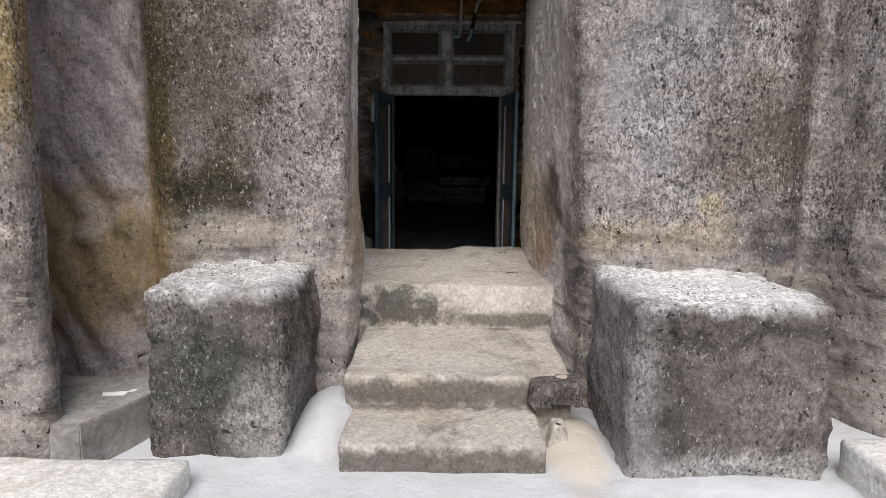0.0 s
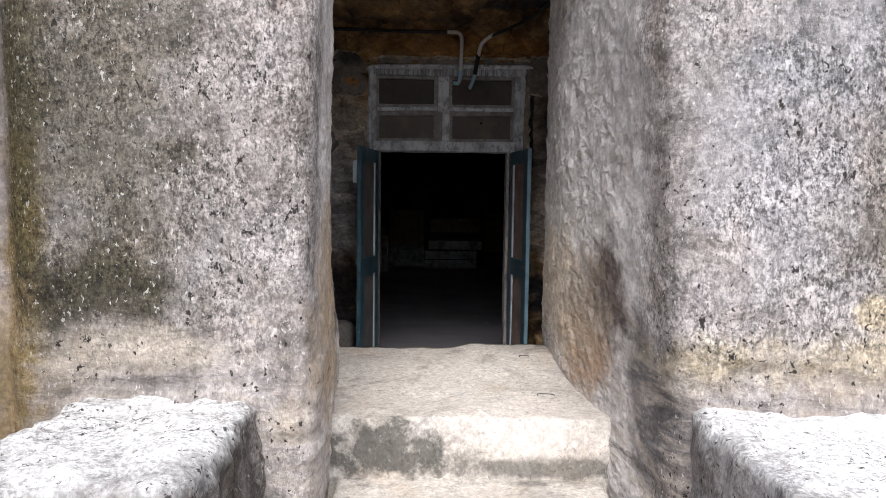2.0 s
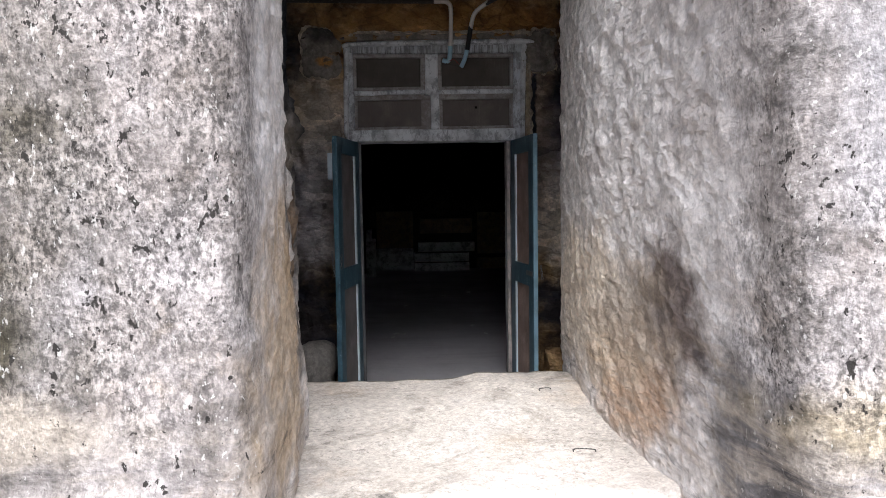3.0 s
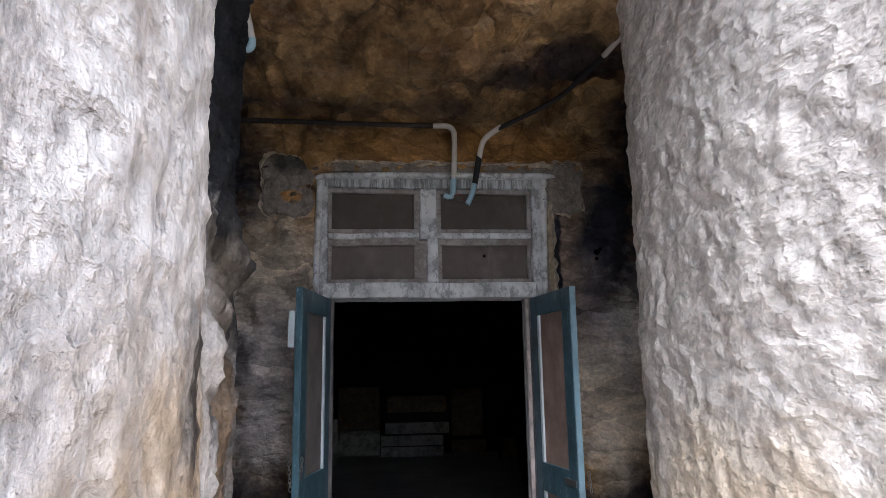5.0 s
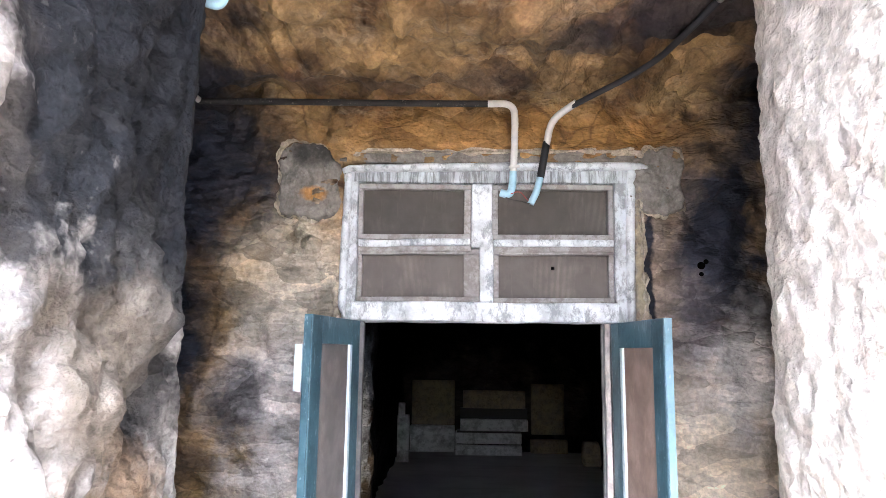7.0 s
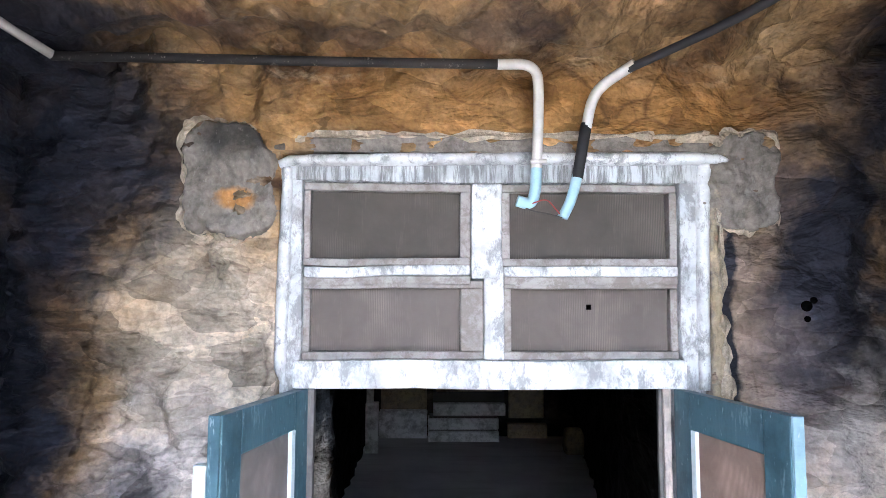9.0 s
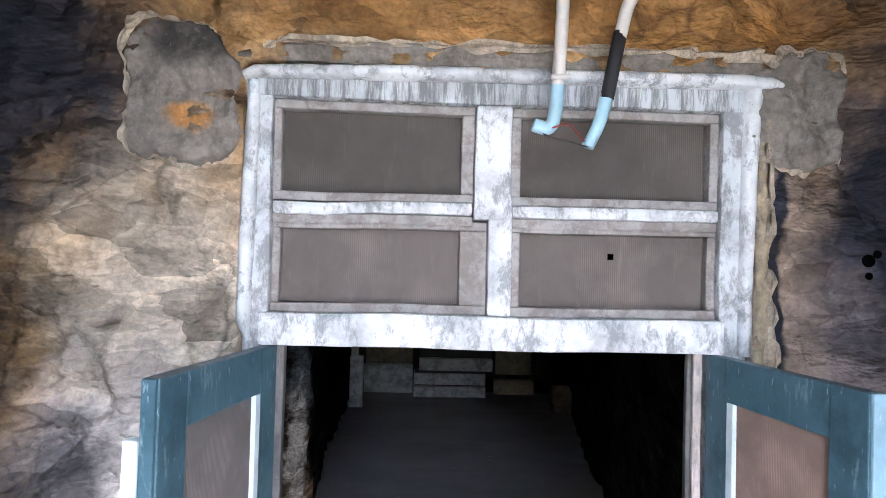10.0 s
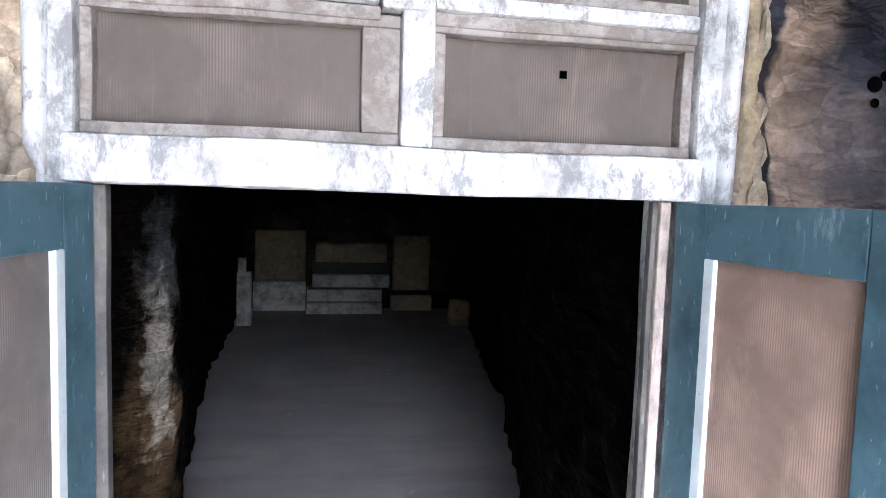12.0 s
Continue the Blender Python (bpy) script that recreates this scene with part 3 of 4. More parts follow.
def rock_mass(name, outline, closing, zs, material, skin, side, step=0.015, lean=None, coarse=None, recess=None):
    """A solid of rock: its seen faces follow the outline, the rest is closed behind."""
    line = stepped(rounded(outline), step, coarse)
    ring = line + list(closing)
    n = len(ring)
    verts = []
    for z in zs:
        for i, (x, y) in enumerate(ring):
            if 0 < i < len(line) - 1:
                tx, ty = line[i + 1][0] - line[i - 1][0], line[i + 1][1] - line[i - 1][1]
                l = math.hypot(tx, ty) or 1
                nx, ny = side * ty / l, -side * tx / l
                d = skin((x, y, z))
                sx = lean(x, y, z) if lean else 0
                verts.append((x + nx * d + sx, y + ny * d, z))
            else:
                verts.append((x, y, z))
    faces = []
    for r in range(len(zs) - 1):
        for i in range(n):
            j = (i + 1) % n
            faces.append((r * n + i, r * n + j, (r + 1) * n + j, (r + 1) * n + i))
    faces += [tuple(range(n - 1, -1, -1)), tuple(range((len(zs) - 1) * n, len(zs) * n))]
    ob = mesh_of(name, verts, faces, material)
    if recess:
        ob.data.materials.append(recess)
        for poly in ob.data.polygons:
            if poly.center.x < -1.47 and poly.center.y > 3.30:
                poly.material_index = 1
    return ob


def span(a, b, step):
    n = max(1, int(round((b - a) / step)))
    return [a + (b - a) * i / n for i in range(n + 1)]


def sheet(us, vs, place, hole=None):
    """A grid of points from place(u, v), without the cells for which hole(u, v) holds."""
    verts = [place(u, v) for v in vs for u in us]
    n = len(us)
    faces = []
    for j in range(len(vs) - 1):
        for i in range(n - 1):
            if hole and hole((us[i] + us[i + 1]) / 2, (vs[j] + vs[j + 1]) / 2):
                continue
            faces.append((j * n + i, j * n + i + 1, (j + 1) * n + i + 1, (j + 1) * n + i))
    return verts, faces


def thick(name, us, vs, place, push, material, hole=None):
    """A sheet made solid by pushing a copy back along a vector."""
    verts, faces = sheet(us, vs, place, hole)
    bm = bmesh.new()
    bv = [bm.verts.new(v) for v in verts]
    for f in faces:
        bm.faces.new([bv[i] for i in f])
    for v in [v for v in bm.verts if not v.link_faces]:
        bm.verts.remove(v)
    rim = [e for e in bm.edges if len(e.link_faces) == 1]
    moved = {}
    for e in rim:
        for v in e.verts:
            if v not in moved:
                moved[v] = bm.verts.new(v.co + Vector(push))
    for e in rim:
        a, b = e.verts
        bm.faces.new((a, b, moved[b], moved[a]))
    if hole is None:
        loop = [e for e in bm.edges if len(e.link_faces) == 1]
        bmesh.ops.contextual_create(bm, geom=loop)
    ob = part(name, bm, material)
    ob.data.shade_smooth()
    return ob


def rough_block(name, x0, x1, y0, y1, z0, z1, material, wob=0.012, cut=0.05, bevel=0.03, taper=0.0, parent=None, sag=0.0):
    """A hewn stone: a rounded box, finely cut and roughened."""
    bm = box_bm(x0, x1, y0, y1, z0, z1, bevel)
    for _ in range(12):
        edges = [e for e in bm.edges if e.calc_length() > cut * 1.6]
        if not edges:
            break
        bmesh.ops.subdivide_edges(bm, edges=edges, cuts=1, use_grid_fill=True)
    bmesh.ops.triangulate(bm, faces=[f for f in bm.faces if len(f.verts) > 4])
    mx = (x0 + x1) / 2
    bm.normal_update()
    for v in bm.verts:
        d = wob * (1.2 * turb(v.co, 3.1, 3) + 0.6 * turb(v.co, 14, 3))
        v.co += v.normal * d
        k = (v.co.z - z0) / (z1 - z0)
        v.co.x += taper * (k - 0.5) * (1 if v.co.x > mx else -1)
        if sag:
            v.co.z -= sag * max(0, k) * (0.5 + noise.noise(Vector((v.co.x * 4, v.co.y * 4, 3.3))))
    return part(name, bm, material, parent, smooth=True)


def tube_bm(points, radius, sides=12, bm=None):
    """A round bar along a line of points."""
    bm = bm or bmesh.new()
    pts = [Vector(p) for p in points]
    rings = []
    up = Vector((0.13, 0.31, 0.94))
    for i, p in enumerate(pts):
        d = (pts[min(i + 1, len(pts) - 1)] - pts[max(i - 1, 0)]).normalized()
        a = d.cross(up).normalized() if abs(d.dot(up)) < 0.99 else d.cross(Vector((1, 0, 0))).normalized()
        b = d.cross(a)
        rings.append([bm.verts.new(p + radius * (math.cos(k * math.tau / sides) * a + math.sin(k * math.tau / sides) * b)) for k in range(sides)])
    for r, s in zip(rings, rings[1:]):
        for k in range(sides):
            bm.faces.new((r[k], r[(k + 1) % sides], s[(k + 1) % sides], s[k]))
    bm.faces.new(rings[0])
    bm.faces.new(rings[-1][::-1])
    return bm


def curve_points(points, times=3):
    """A rounded 3D line through the corners of another."""
    for _ in range(times):
        out = [points[0]]
        for a, b in zip(points, points[1:]):
            a, b = Vector(a), Vector(b)
            out += [a.lerp(b, 0.25), a.lerp(b, 0.75)]
        points = out + [points[-1]]
    return points


# ---------------------------------------------------------------- ground
def ground_height(x, y):
    z = 0.10 + 0.012 * turb((x, y, 0), 2.5, 3)
    for cx, cy, rx, ry, h in ((-0.53, 3.55, 0.15, 0.36, 0.13), (0.54, 3.34, 0.15, 0.30, 0.07), (1.08, 3.02, 0.5, 0.1, 0.02)):
        z += h * max(0, 1 - ((x - cx) / rx) ** 2 - ((y - cy) / ry) ** 2) ** 0.6
    return z


gx = [-600, -150, -40, -12, -6, -3.5] + span(-2.4, 2.4, 0.04) + [3.5, 6, 12, 40, 150, 600]
gy = [-600, -150, -40, -12, -5, -2, 0] + span(1.2, 4.0, 0.04) + [5, 8, 20, 60, 200, 600]
v, f = sheet(gx, gy, lambda x, y: (x, y, ground_height(x, y) if abs(x) < 2.5 and 1 < y < 4.2 else (0.1 if y < 3.5 else -0.3)))
tagged(mesh_of("ground", v, f, GROUND), kind="structure")

# ---------------------------------------------------------------- rock front with the doorway cut through it
ZS = [-0.35] + span(0.0, 3.0, 0.017) + [3.15, 3.4, 3.8, 4.4, 5.2]


def face_or_passage(p):
    k = min(1, max(0, (p[1] - 4.0) / 0.35)) if p[0] > -1.3 else 0
    if p[0] < -1.5 and p[1] > 3.5:
        # a bulging, folded foot in the recess
        edge = 0.98 + 0.35 * (p[0] + 1.75) + 0.08 * turb(p, 3, 3)
        s = min(1, max(0, (edge - p[2]) / 0.10))
        fold = abs(noise.noise(Vector((p[0] * 5 + p[2] * 2.5, p[1] * 5, p[2] * 2))))
        return rough_skin(p) * 1.5 + 0.10 * s + 0.07 * fold
    return rough_skin(p) * (1 - k) + chiselled(p) * k


def far_off(x, y):
    return x < -2.35 or x > 2.3 or y > 6.2


def right_flare(x, y, z):
    return (0.075 * max(0, min(1, (1.9 - z) / 1.2)) - 0.02) * max(0, 1 - abs(y - 3.95) / 0.7) * max(0, min(1, (1.0 - x) / 0.35))


def left_step(x, y, z):
    """The left wall of the passage steps back along a ragged, slanting edge."""
    edge = 5.05 + 0.05 * math.sin(z * 7) + 0.03 * math.sin(z * 19 + 1) + (0.35 * max(0, 1.45 - z))
    k = min(1, max(0, (y - edge) / 0.025)) if y < 5.85 else 0
    bulge = 0.05 * max(0, 1 - abs(y - 4.85) / 0.3) * max(0, min(1, (1.35 - z) / 0.6))
    q = Vector((y * 3.5 + z * 1.6, 3.1, z * 2.6 - y * 3))
    rugged = k * 0.08 * (abs(noise.noise(q)) + 0.5 * abs(noise.noise(q * 2.3)) + 0.3 * abs(noise.noise(q * 5.1)) + 0.2 * abs(noise.noise(q * 10.7)) - 0.5)
    slab = noise.voronoi(Vector((y * 5.5 + z * 1.2, 2.2, z * 4.2 - y * 1.5)))[0]
    back = 0.04 * max(0, min(1, (z - 1.1) / 0.9)) * max(0, 1 - abs(y - 5.0) / 0.4)
    return -0.035 * k + bulge - back + rugged + k * (0.05 * (0.45 - slab[0]) + 0.012 * (slab[1] - slab[0]))


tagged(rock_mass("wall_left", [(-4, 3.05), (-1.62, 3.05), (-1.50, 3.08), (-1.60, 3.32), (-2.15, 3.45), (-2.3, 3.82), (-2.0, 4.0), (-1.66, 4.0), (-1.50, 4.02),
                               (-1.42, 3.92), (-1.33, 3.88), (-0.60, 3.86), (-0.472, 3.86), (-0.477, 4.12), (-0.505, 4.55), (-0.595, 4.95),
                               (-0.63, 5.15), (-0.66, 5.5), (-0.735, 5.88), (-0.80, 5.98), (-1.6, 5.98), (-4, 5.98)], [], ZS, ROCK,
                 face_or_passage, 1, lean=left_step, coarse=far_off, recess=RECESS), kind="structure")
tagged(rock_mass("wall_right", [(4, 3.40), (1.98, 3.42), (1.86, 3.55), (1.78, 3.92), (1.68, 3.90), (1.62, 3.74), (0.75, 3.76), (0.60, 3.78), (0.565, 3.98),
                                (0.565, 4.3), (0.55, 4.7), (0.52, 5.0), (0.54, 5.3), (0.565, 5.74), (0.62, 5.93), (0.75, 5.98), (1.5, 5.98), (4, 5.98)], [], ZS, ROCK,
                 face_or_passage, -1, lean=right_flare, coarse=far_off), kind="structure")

# unseen bank added behind the walk to keep low sky light from the porch
tagged(thick("wall_sky_block", span(-14, 14, 0.35), span(-0.2, 2.2, 0.3), lambda x, z: (x, -5.5 + 0.25 * turb((x, 0, z), 0.5, 4), z), (0, -1.5, 0), ROCK), kind="structure")

# unseen rock over the doorway, its height set to limit light in the porch
tagged(thick("lintel", span(-0.85, 0.8, 0.06), span(3.85, 6.0, 0.06),
             lambda x, y: (x, y, 3.4 - 0.42 * min(1, max(0, (y - 4.0) / 1.2)) + 0.08 * turb((x, y, 0), 1.0, 2) + chiselled((x, y, 3))), (0, 0, 2.0), ROCK), kind="structure")


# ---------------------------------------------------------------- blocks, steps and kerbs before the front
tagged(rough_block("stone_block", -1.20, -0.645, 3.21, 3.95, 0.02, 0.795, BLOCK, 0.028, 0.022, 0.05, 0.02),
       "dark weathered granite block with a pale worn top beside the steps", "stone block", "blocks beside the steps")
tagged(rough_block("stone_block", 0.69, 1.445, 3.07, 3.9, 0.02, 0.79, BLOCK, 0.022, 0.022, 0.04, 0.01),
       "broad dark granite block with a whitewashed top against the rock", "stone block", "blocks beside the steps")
tagged(rough_block("stone_step", -0.42, 0.39, 3.10, 3.75, 0.03, 0.215, STEP, 0.008, 0.03, 0.018),
       "low worn stone step with a cracked dusty tread", "step", "steps to the doorway")
tagged(rough_block("stone_step", -0.46, 0.56, 3.52, 4.6, 0.03, 0.342, STEP, 0.008, 0.03, 0.02),
       "worn pale stone step before the cave doorway", "step", "steps to the doorway")
tagged(rough_block("kerb", -2.6, -0.95, 2.2, 3.0, 0.0, 0.20, WHITEWASH, 0.008, 0.05, 0.02),
       "whitewashed kerb slab at the foot of the rock pillar", "kerb", "kerbs")
tagged(rough_block("kerb", 1.53, 2.7, 2.1, 3.13, 0.0, 0.25, WHITEWASH, 0.008, 0.05, 0.02),
       "whitewashed kerb slab beside the broad granite block", "kerb", "kerbs")


def ledge_slab():
    bm = bmesh.new()
    plan = [(-1.80, 3.62), (-1.30, 3.62), (-1.27, 3.40), (-1.40, 3.08), (-1.80, 3.08)]
    low = [bm.verts.new((x, y, 0.08)) for x, y in plan]
    top = [bm.verts.new((x, y, 0.29)) for x, y in plan]
    bm.faces.new(top)
    bm.faces.new(low[::-1])
    for i in range(5):
        j = (i + 1) % 5
        bm.faces.new((low[i], low[j], top[j], top[i]))
    bmesh.ops.bevel(bm, geom=list(bm.edges), offset=0.005, segments=2, affect="EDGES")
    return part("stone_slab", bm, SLAB)


tagged(ledge_slab(), "grey stone slab lying in the recess of the rock front", "stone slab")
tagged(rough_block("broken_stone", 0.37, 0.585, 3.40, 3.66, 0.235, 0.338, BLOCK, 0.022, 0.02, 0.025),
       "dark broken end stone of the middle step", "stone")
tagged(rough_block("loose_stone", 0.425, 0.505, 3.27, 3.36, 0.12, 0.232, STEP, 0.010, 0.012, 0.012, -0.03),
       "small pale stone wedged under the broken step end", "stone")


for px, py, s, turn in ((-1.42, 3.40, 0.045, 8), (-1.36, 3.43, 0.02, 70)):
    bm = box_bm(-s, s, -s * 0.35, s * 0.35, 0, 0.006, 0.002)
    for vert in bm.verts:
        shift = noise.noise_vector(vert.co * 40 + Vector((px * 9, 0, 0)))
        vert.co += Vector((shift.x, shift.y, 0)) * 0.014
    bmesh.ops.transform(bm, matrix=pose(px, py, 0.289, 0, 0, turn), verts=bm.verts)
    tagged(part("plaster_flake", bm, SCRAP), "pale flake of plaster lying on the slab", "plaster flake", "flakes on the slab")


# the high sill that one climbs over, with a lower landing behind it
def sill_height(x, y):
    if y < 4.34:
        return 0.345
    z = 0.575 + 0.02 * min(1, (y - 4.34) / 0.9)
    z += 0.022 * (1 if x > 0.12 else (0 if x < 0.02 else (x - 0.02) / 0.1)) * min(1, max(0, (y - 4.9) / 0.3))
    z += 0.010 * turb((x, y, 2), 4, 3) + 0.004 * turb((x, y, 5), 17, 3)
    if y > 5.50:
        z -= 0.30
    if y > 5.93:
        z -= 0.31
    return z


sy = [4.335, 4.336] + span(4.345, 5.495, 0.022) + [5.505] + span(5.53, 5.92, 0.04) + [5.94, 6.0]


def sill_place(x, y):
    wav = 0.012 * turb((x, 0, 1), 5, 3)
    z = sill_height(x, y)
    if y < 4.336:
        return (x, 4.325 + wav, 0.30)
    if y < 4.34:
        return (x, 4.325 + wav, 0.565 + 0.01 * turb((x, 1, 1), 6, 2))
    return (x, y + wav, z)


tagged(thick("doorway_sill", span(-0.85, 0.75, 0.022), sy, sill_place, (0, 0, -0.6), STEP), kind="structure")
for px, py, pz, turn, wide in ((0.377, 5.195, 0.622, 10, 0.05), (0.385, 4.575, 0.602, -8, 0.07)):
    m = pose(px, py, pz, 0, 0, turn)
    pts = [m @ Vector(q) for q in ((-wide / 2, -0.012, 0), (-wide / 2, 0.006, 0.003), (wide / 2, 0.006, 0.003), (wide / 2, -0.006, 0))]
    tagged(part("wire_scrap", tube_bm(curve_points(pts, 2), 0.0022, 6), WIRE_AND_GAP_SHADE), "bent scrap of dark wire on the worn sill", "wire", "wire scraps")

# ---------------------------------------------------------------- porch inside the rock
BX0, BX1 = -0.614, 0.614   # outer edges of the door frame


def back_skin(x, z):
    d = 0.05 * turb((x, 7, z), 1.6, 3) + 0.06 * (noise.turbulence(Vector((x * 3.2, 2, z * 2.2)), 4, True) - 0.5) + 0.006 * turb((x, 7, z), 15, 3)
    q = Vector((x * 4.2 + z * 1.5, 1.7, z * 3.0 - x * 2.0))
    ridge = abs(noise.noise(q)) + 0.5 * abs(noise.noise(q * 2.1)) + 0.25 * abs(noise.noise(q * 4.3))
    flakes = abs(noise.noise(Vector((x * 6, 4.4, z * 22))))
    side = max(0, min(1, (-0.5 - x) / 0.2))
    layer = (z * 24 + 2.2 * noise.noise(Vector((x * 2.5, 0.3, z * 2.0))) + 0.9 * noise.noise(Vector((x * 9, 5.3, z * 6)))) % 1.0
    chunk = noise.cell(Vector((x * 9 + z * 2, 1, z * 8)))
    d += 0.08 * (ridge - 0.4) + side * (0.014 * flakes + 0.017 * layer + 0.010 * chunk) + (1 - side) * 0.010 * chunk
    near = min(1, max(0, max(BX0 - x, x - BX1, z - 2.475) / 0.10))
    return d * near


bxs = sorted(set(span(-1.6, -1.15, 0.025) + span(-1.15, BX0, 0.010) + span(BX0, BX1, 0.045) + span(BX1, 1.45, 0.013)))
bzs = sorted(set(span(-0.2, 1.2, 0.025) + span(1.2, 2.475, 0.009) + span(2.475, 3.0, 0.015)))
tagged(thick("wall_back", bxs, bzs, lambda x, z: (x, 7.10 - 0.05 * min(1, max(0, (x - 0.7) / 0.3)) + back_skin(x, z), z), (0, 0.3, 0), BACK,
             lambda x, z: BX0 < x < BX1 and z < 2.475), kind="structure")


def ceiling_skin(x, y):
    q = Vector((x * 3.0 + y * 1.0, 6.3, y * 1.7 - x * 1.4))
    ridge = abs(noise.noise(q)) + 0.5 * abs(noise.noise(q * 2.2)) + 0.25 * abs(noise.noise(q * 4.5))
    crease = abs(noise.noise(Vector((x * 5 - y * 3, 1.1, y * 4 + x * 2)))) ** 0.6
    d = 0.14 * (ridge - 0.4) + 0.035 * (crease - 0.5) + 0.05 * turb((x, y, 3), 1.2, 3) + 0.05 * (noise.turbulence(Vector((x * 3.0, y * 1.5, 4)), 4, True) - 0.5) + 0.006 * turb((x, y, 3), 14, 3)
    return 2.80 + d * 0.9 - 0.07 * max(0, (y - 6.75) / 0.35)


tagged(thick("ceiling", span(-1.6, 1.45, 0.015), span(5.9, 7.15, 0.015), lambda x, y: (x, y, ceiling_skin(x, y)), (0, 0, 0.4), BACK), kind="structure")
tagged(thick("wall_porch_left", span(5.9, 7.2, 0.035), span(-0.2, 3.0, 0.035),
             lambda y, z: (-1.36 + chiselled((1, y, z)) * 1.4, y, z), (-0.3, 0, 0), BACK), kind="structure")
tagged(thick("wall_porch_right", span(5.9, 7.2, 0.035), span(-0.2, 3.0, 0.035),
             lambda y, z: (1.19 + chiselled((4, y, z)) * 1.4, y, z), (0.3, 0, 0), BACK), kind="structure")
tagged(thick("floor", span(-1.6, 1.45, 0.05), span(5.95, 7.3, 0.05), lambda x, y: (x, y, 0.02 + 0.008 * turb((x, y, 0), 5, 3)), (0, 0, -0.3), PORCH_FLOOR), kind="structure")


# mortar packed round the head of the frame
def mortar_patch(name, cx, cz, w, h, deep, seed, crust=(), grit=1.0):
    def place(u, v):
        x, z = cx + u * w, cz + v * h
        ragged = 0.75 * turb((x, seed, z), 9, 5) - 0.12
        out = u ** 4 + v ** 4
        k = max(0, 0.95 - out + ragged * min(1, 0.15 + 1.5 * out))
        return (x, 7.115 - deep * min(1, k * 3.5) ** 0.6 - 0.022 * turb((x, seed, z), 14, 4) * min(1, k * 3) + (0.09 * max(0, 1 - k / 0.06) if k < 0.06 else 0), z)
    patch = thick(name, span(-1.25, 1.25, 0.04), span(-1.25, 1.25, 0.04), place, (0, 0.12, 0), MORTAR)
    # a broken pale crust along its outer edge
    for a0, a1 in crust:
        bm = bmesh.new()
        rings = []
        for i in range(61):
            a = radians(a0 + (a1 - a0) * i / 60)
            r = 0.4
            while r < 1.2 and place(r * math.cos(a), r * math.sin(a))[1] < 7.108:
                r += 0.02
            x, z = cx + r * math.cos(a) * w, cz + r * math.sin(a) * h
            fat = grit * max(0.0008, 0.007 + 0.011 * turb((x, seed, z), 24, 3)) * min(1, 0.2 + i / 5, 0.2 + (60 - i) / 5)
            rings.append([bm.verts.new((x + fat * math.cos(a + k) * 1.4, 7.088 + back_skin(x, z) - fat * (1.5 if k == 2 else 0.2), z + fat * math.sin(a + k) * 1.4)) for k in range(5)])
        for r0, r1 in zip(rings, rings[1:]):
            for k in range(5):
                bm.faces.new((r0[k], r0[(k + 1) % 5], r1[(k + 1) % 5], r1[k]))
        part("crust", bm, CRUST, patch, "broken pale crust")
    return patch


tagged(mortar_patch("mortar_patch", -0.755, 2.395, 0.140, 0.175, 0.030, 3, ((60, 290),)), "rough grey mortar patch with an orange spot beside the frame", "mortar", "mortar patches")
tagged(mortar_patch("mortar_patch", 0.715, 2.40, 0.125, 0.140, 0.034, 8, ((-115, 130),)), "crumbling grey mortar patch at the frame's corner", "mortar", "mortar patches")
tagged(mortar_patch("mortar_patch", 0.02, 2.495, 0.70, 0.028, 0.022, 5, ((12, 168),)), "ragged grey mortar line over the door frame", "mortar", "mortar patches")
tagged(mortar_patch("mortar_patch", 0.630, 1.98, 0.020, 0.36, 0.026, 11, ((-80, 80),), 1.15), "broken yellowish mortar edge down the side of the frame", "mortar", "mortar patches")
for x0, x1, y0, y1, z1, text in ((-0.93, -0.70, 6.78, 7.08, 0.45, "rough plastered stone heap beside the door leaf"),
                                 (0.70, 0.93, 6.80, 7.05, 0.42, "rounded ochre stone lump beside the door leaf")):
    tagged(rough_block("stone_lump", x0, x1, y0, y1, 0.0, z1, MORTAR if x0 < 0 else BACK, 0.035, 0.04, 0.07), text, "stone", "stones beside the door")

# flattened black balls stand in for the dark of drilled holes beside the door
for hx, hz, r in ((0.870, 2.036, 0.017), (0.888, 2.052, 0.011), (0.866, 2.000, 0.010)):
    bm = bmesh.new()
    bmesh.ops.create_uvsphere(bm, u_segments=12, v_segments=8, radius=r)
    bmesh.ops.scale(bm, vec=(1, 0.35, 0.9), verts=bm.verts)
    bmesh.ops.translate(bm, vec=(hx, 7.10 - 0.05 * min(1, (hx - 0.7) / 0.3) - 0.002 + back_skin(hx, hz), hz), verts=bm.verts)
    tagged(part("plug", bm, BORE, smooth=True), "small black ball standing in for a hole in the sooty rock", "plug", "plugs in the rock")


# ---------------------------------------------------------------- door frame with its fanlight
def warped(bm, amount=0.004):
    for vert in bm.verts:
        vert.co.x += amount * turb(vert.co, 3.0, 2)
        vert.co.z += amount * turb(vert.co + Vector((5, 0, 0)), 3.0, 2)
    return bm


def beam(name, x0, x1, y0, y1, z0, z1, material, parent, bevel=0.006, label="", cut=0.08, warp=0.004):
    bm = box_bm(x0, x1, y0, y1, z0, z1, bevel)
    for _ in range(6):
        edges = [e for e in bm.edges if e.calc_length() > cut * 1.6]
        if not edges:
            break
        bmesh.ops.subdivide_edges(bm, edges=edges, cuts=1, use_grid_fill=True)
    bmesh.ops.triangulate(bm, faces=[q for q in bm.faces if len(q.verts) > 4])
    return part(name, warped(bm, warp), material, parent, label)


door = tagged(new("door_1"), kind="structure")
FY = 7.10   # front of the frame


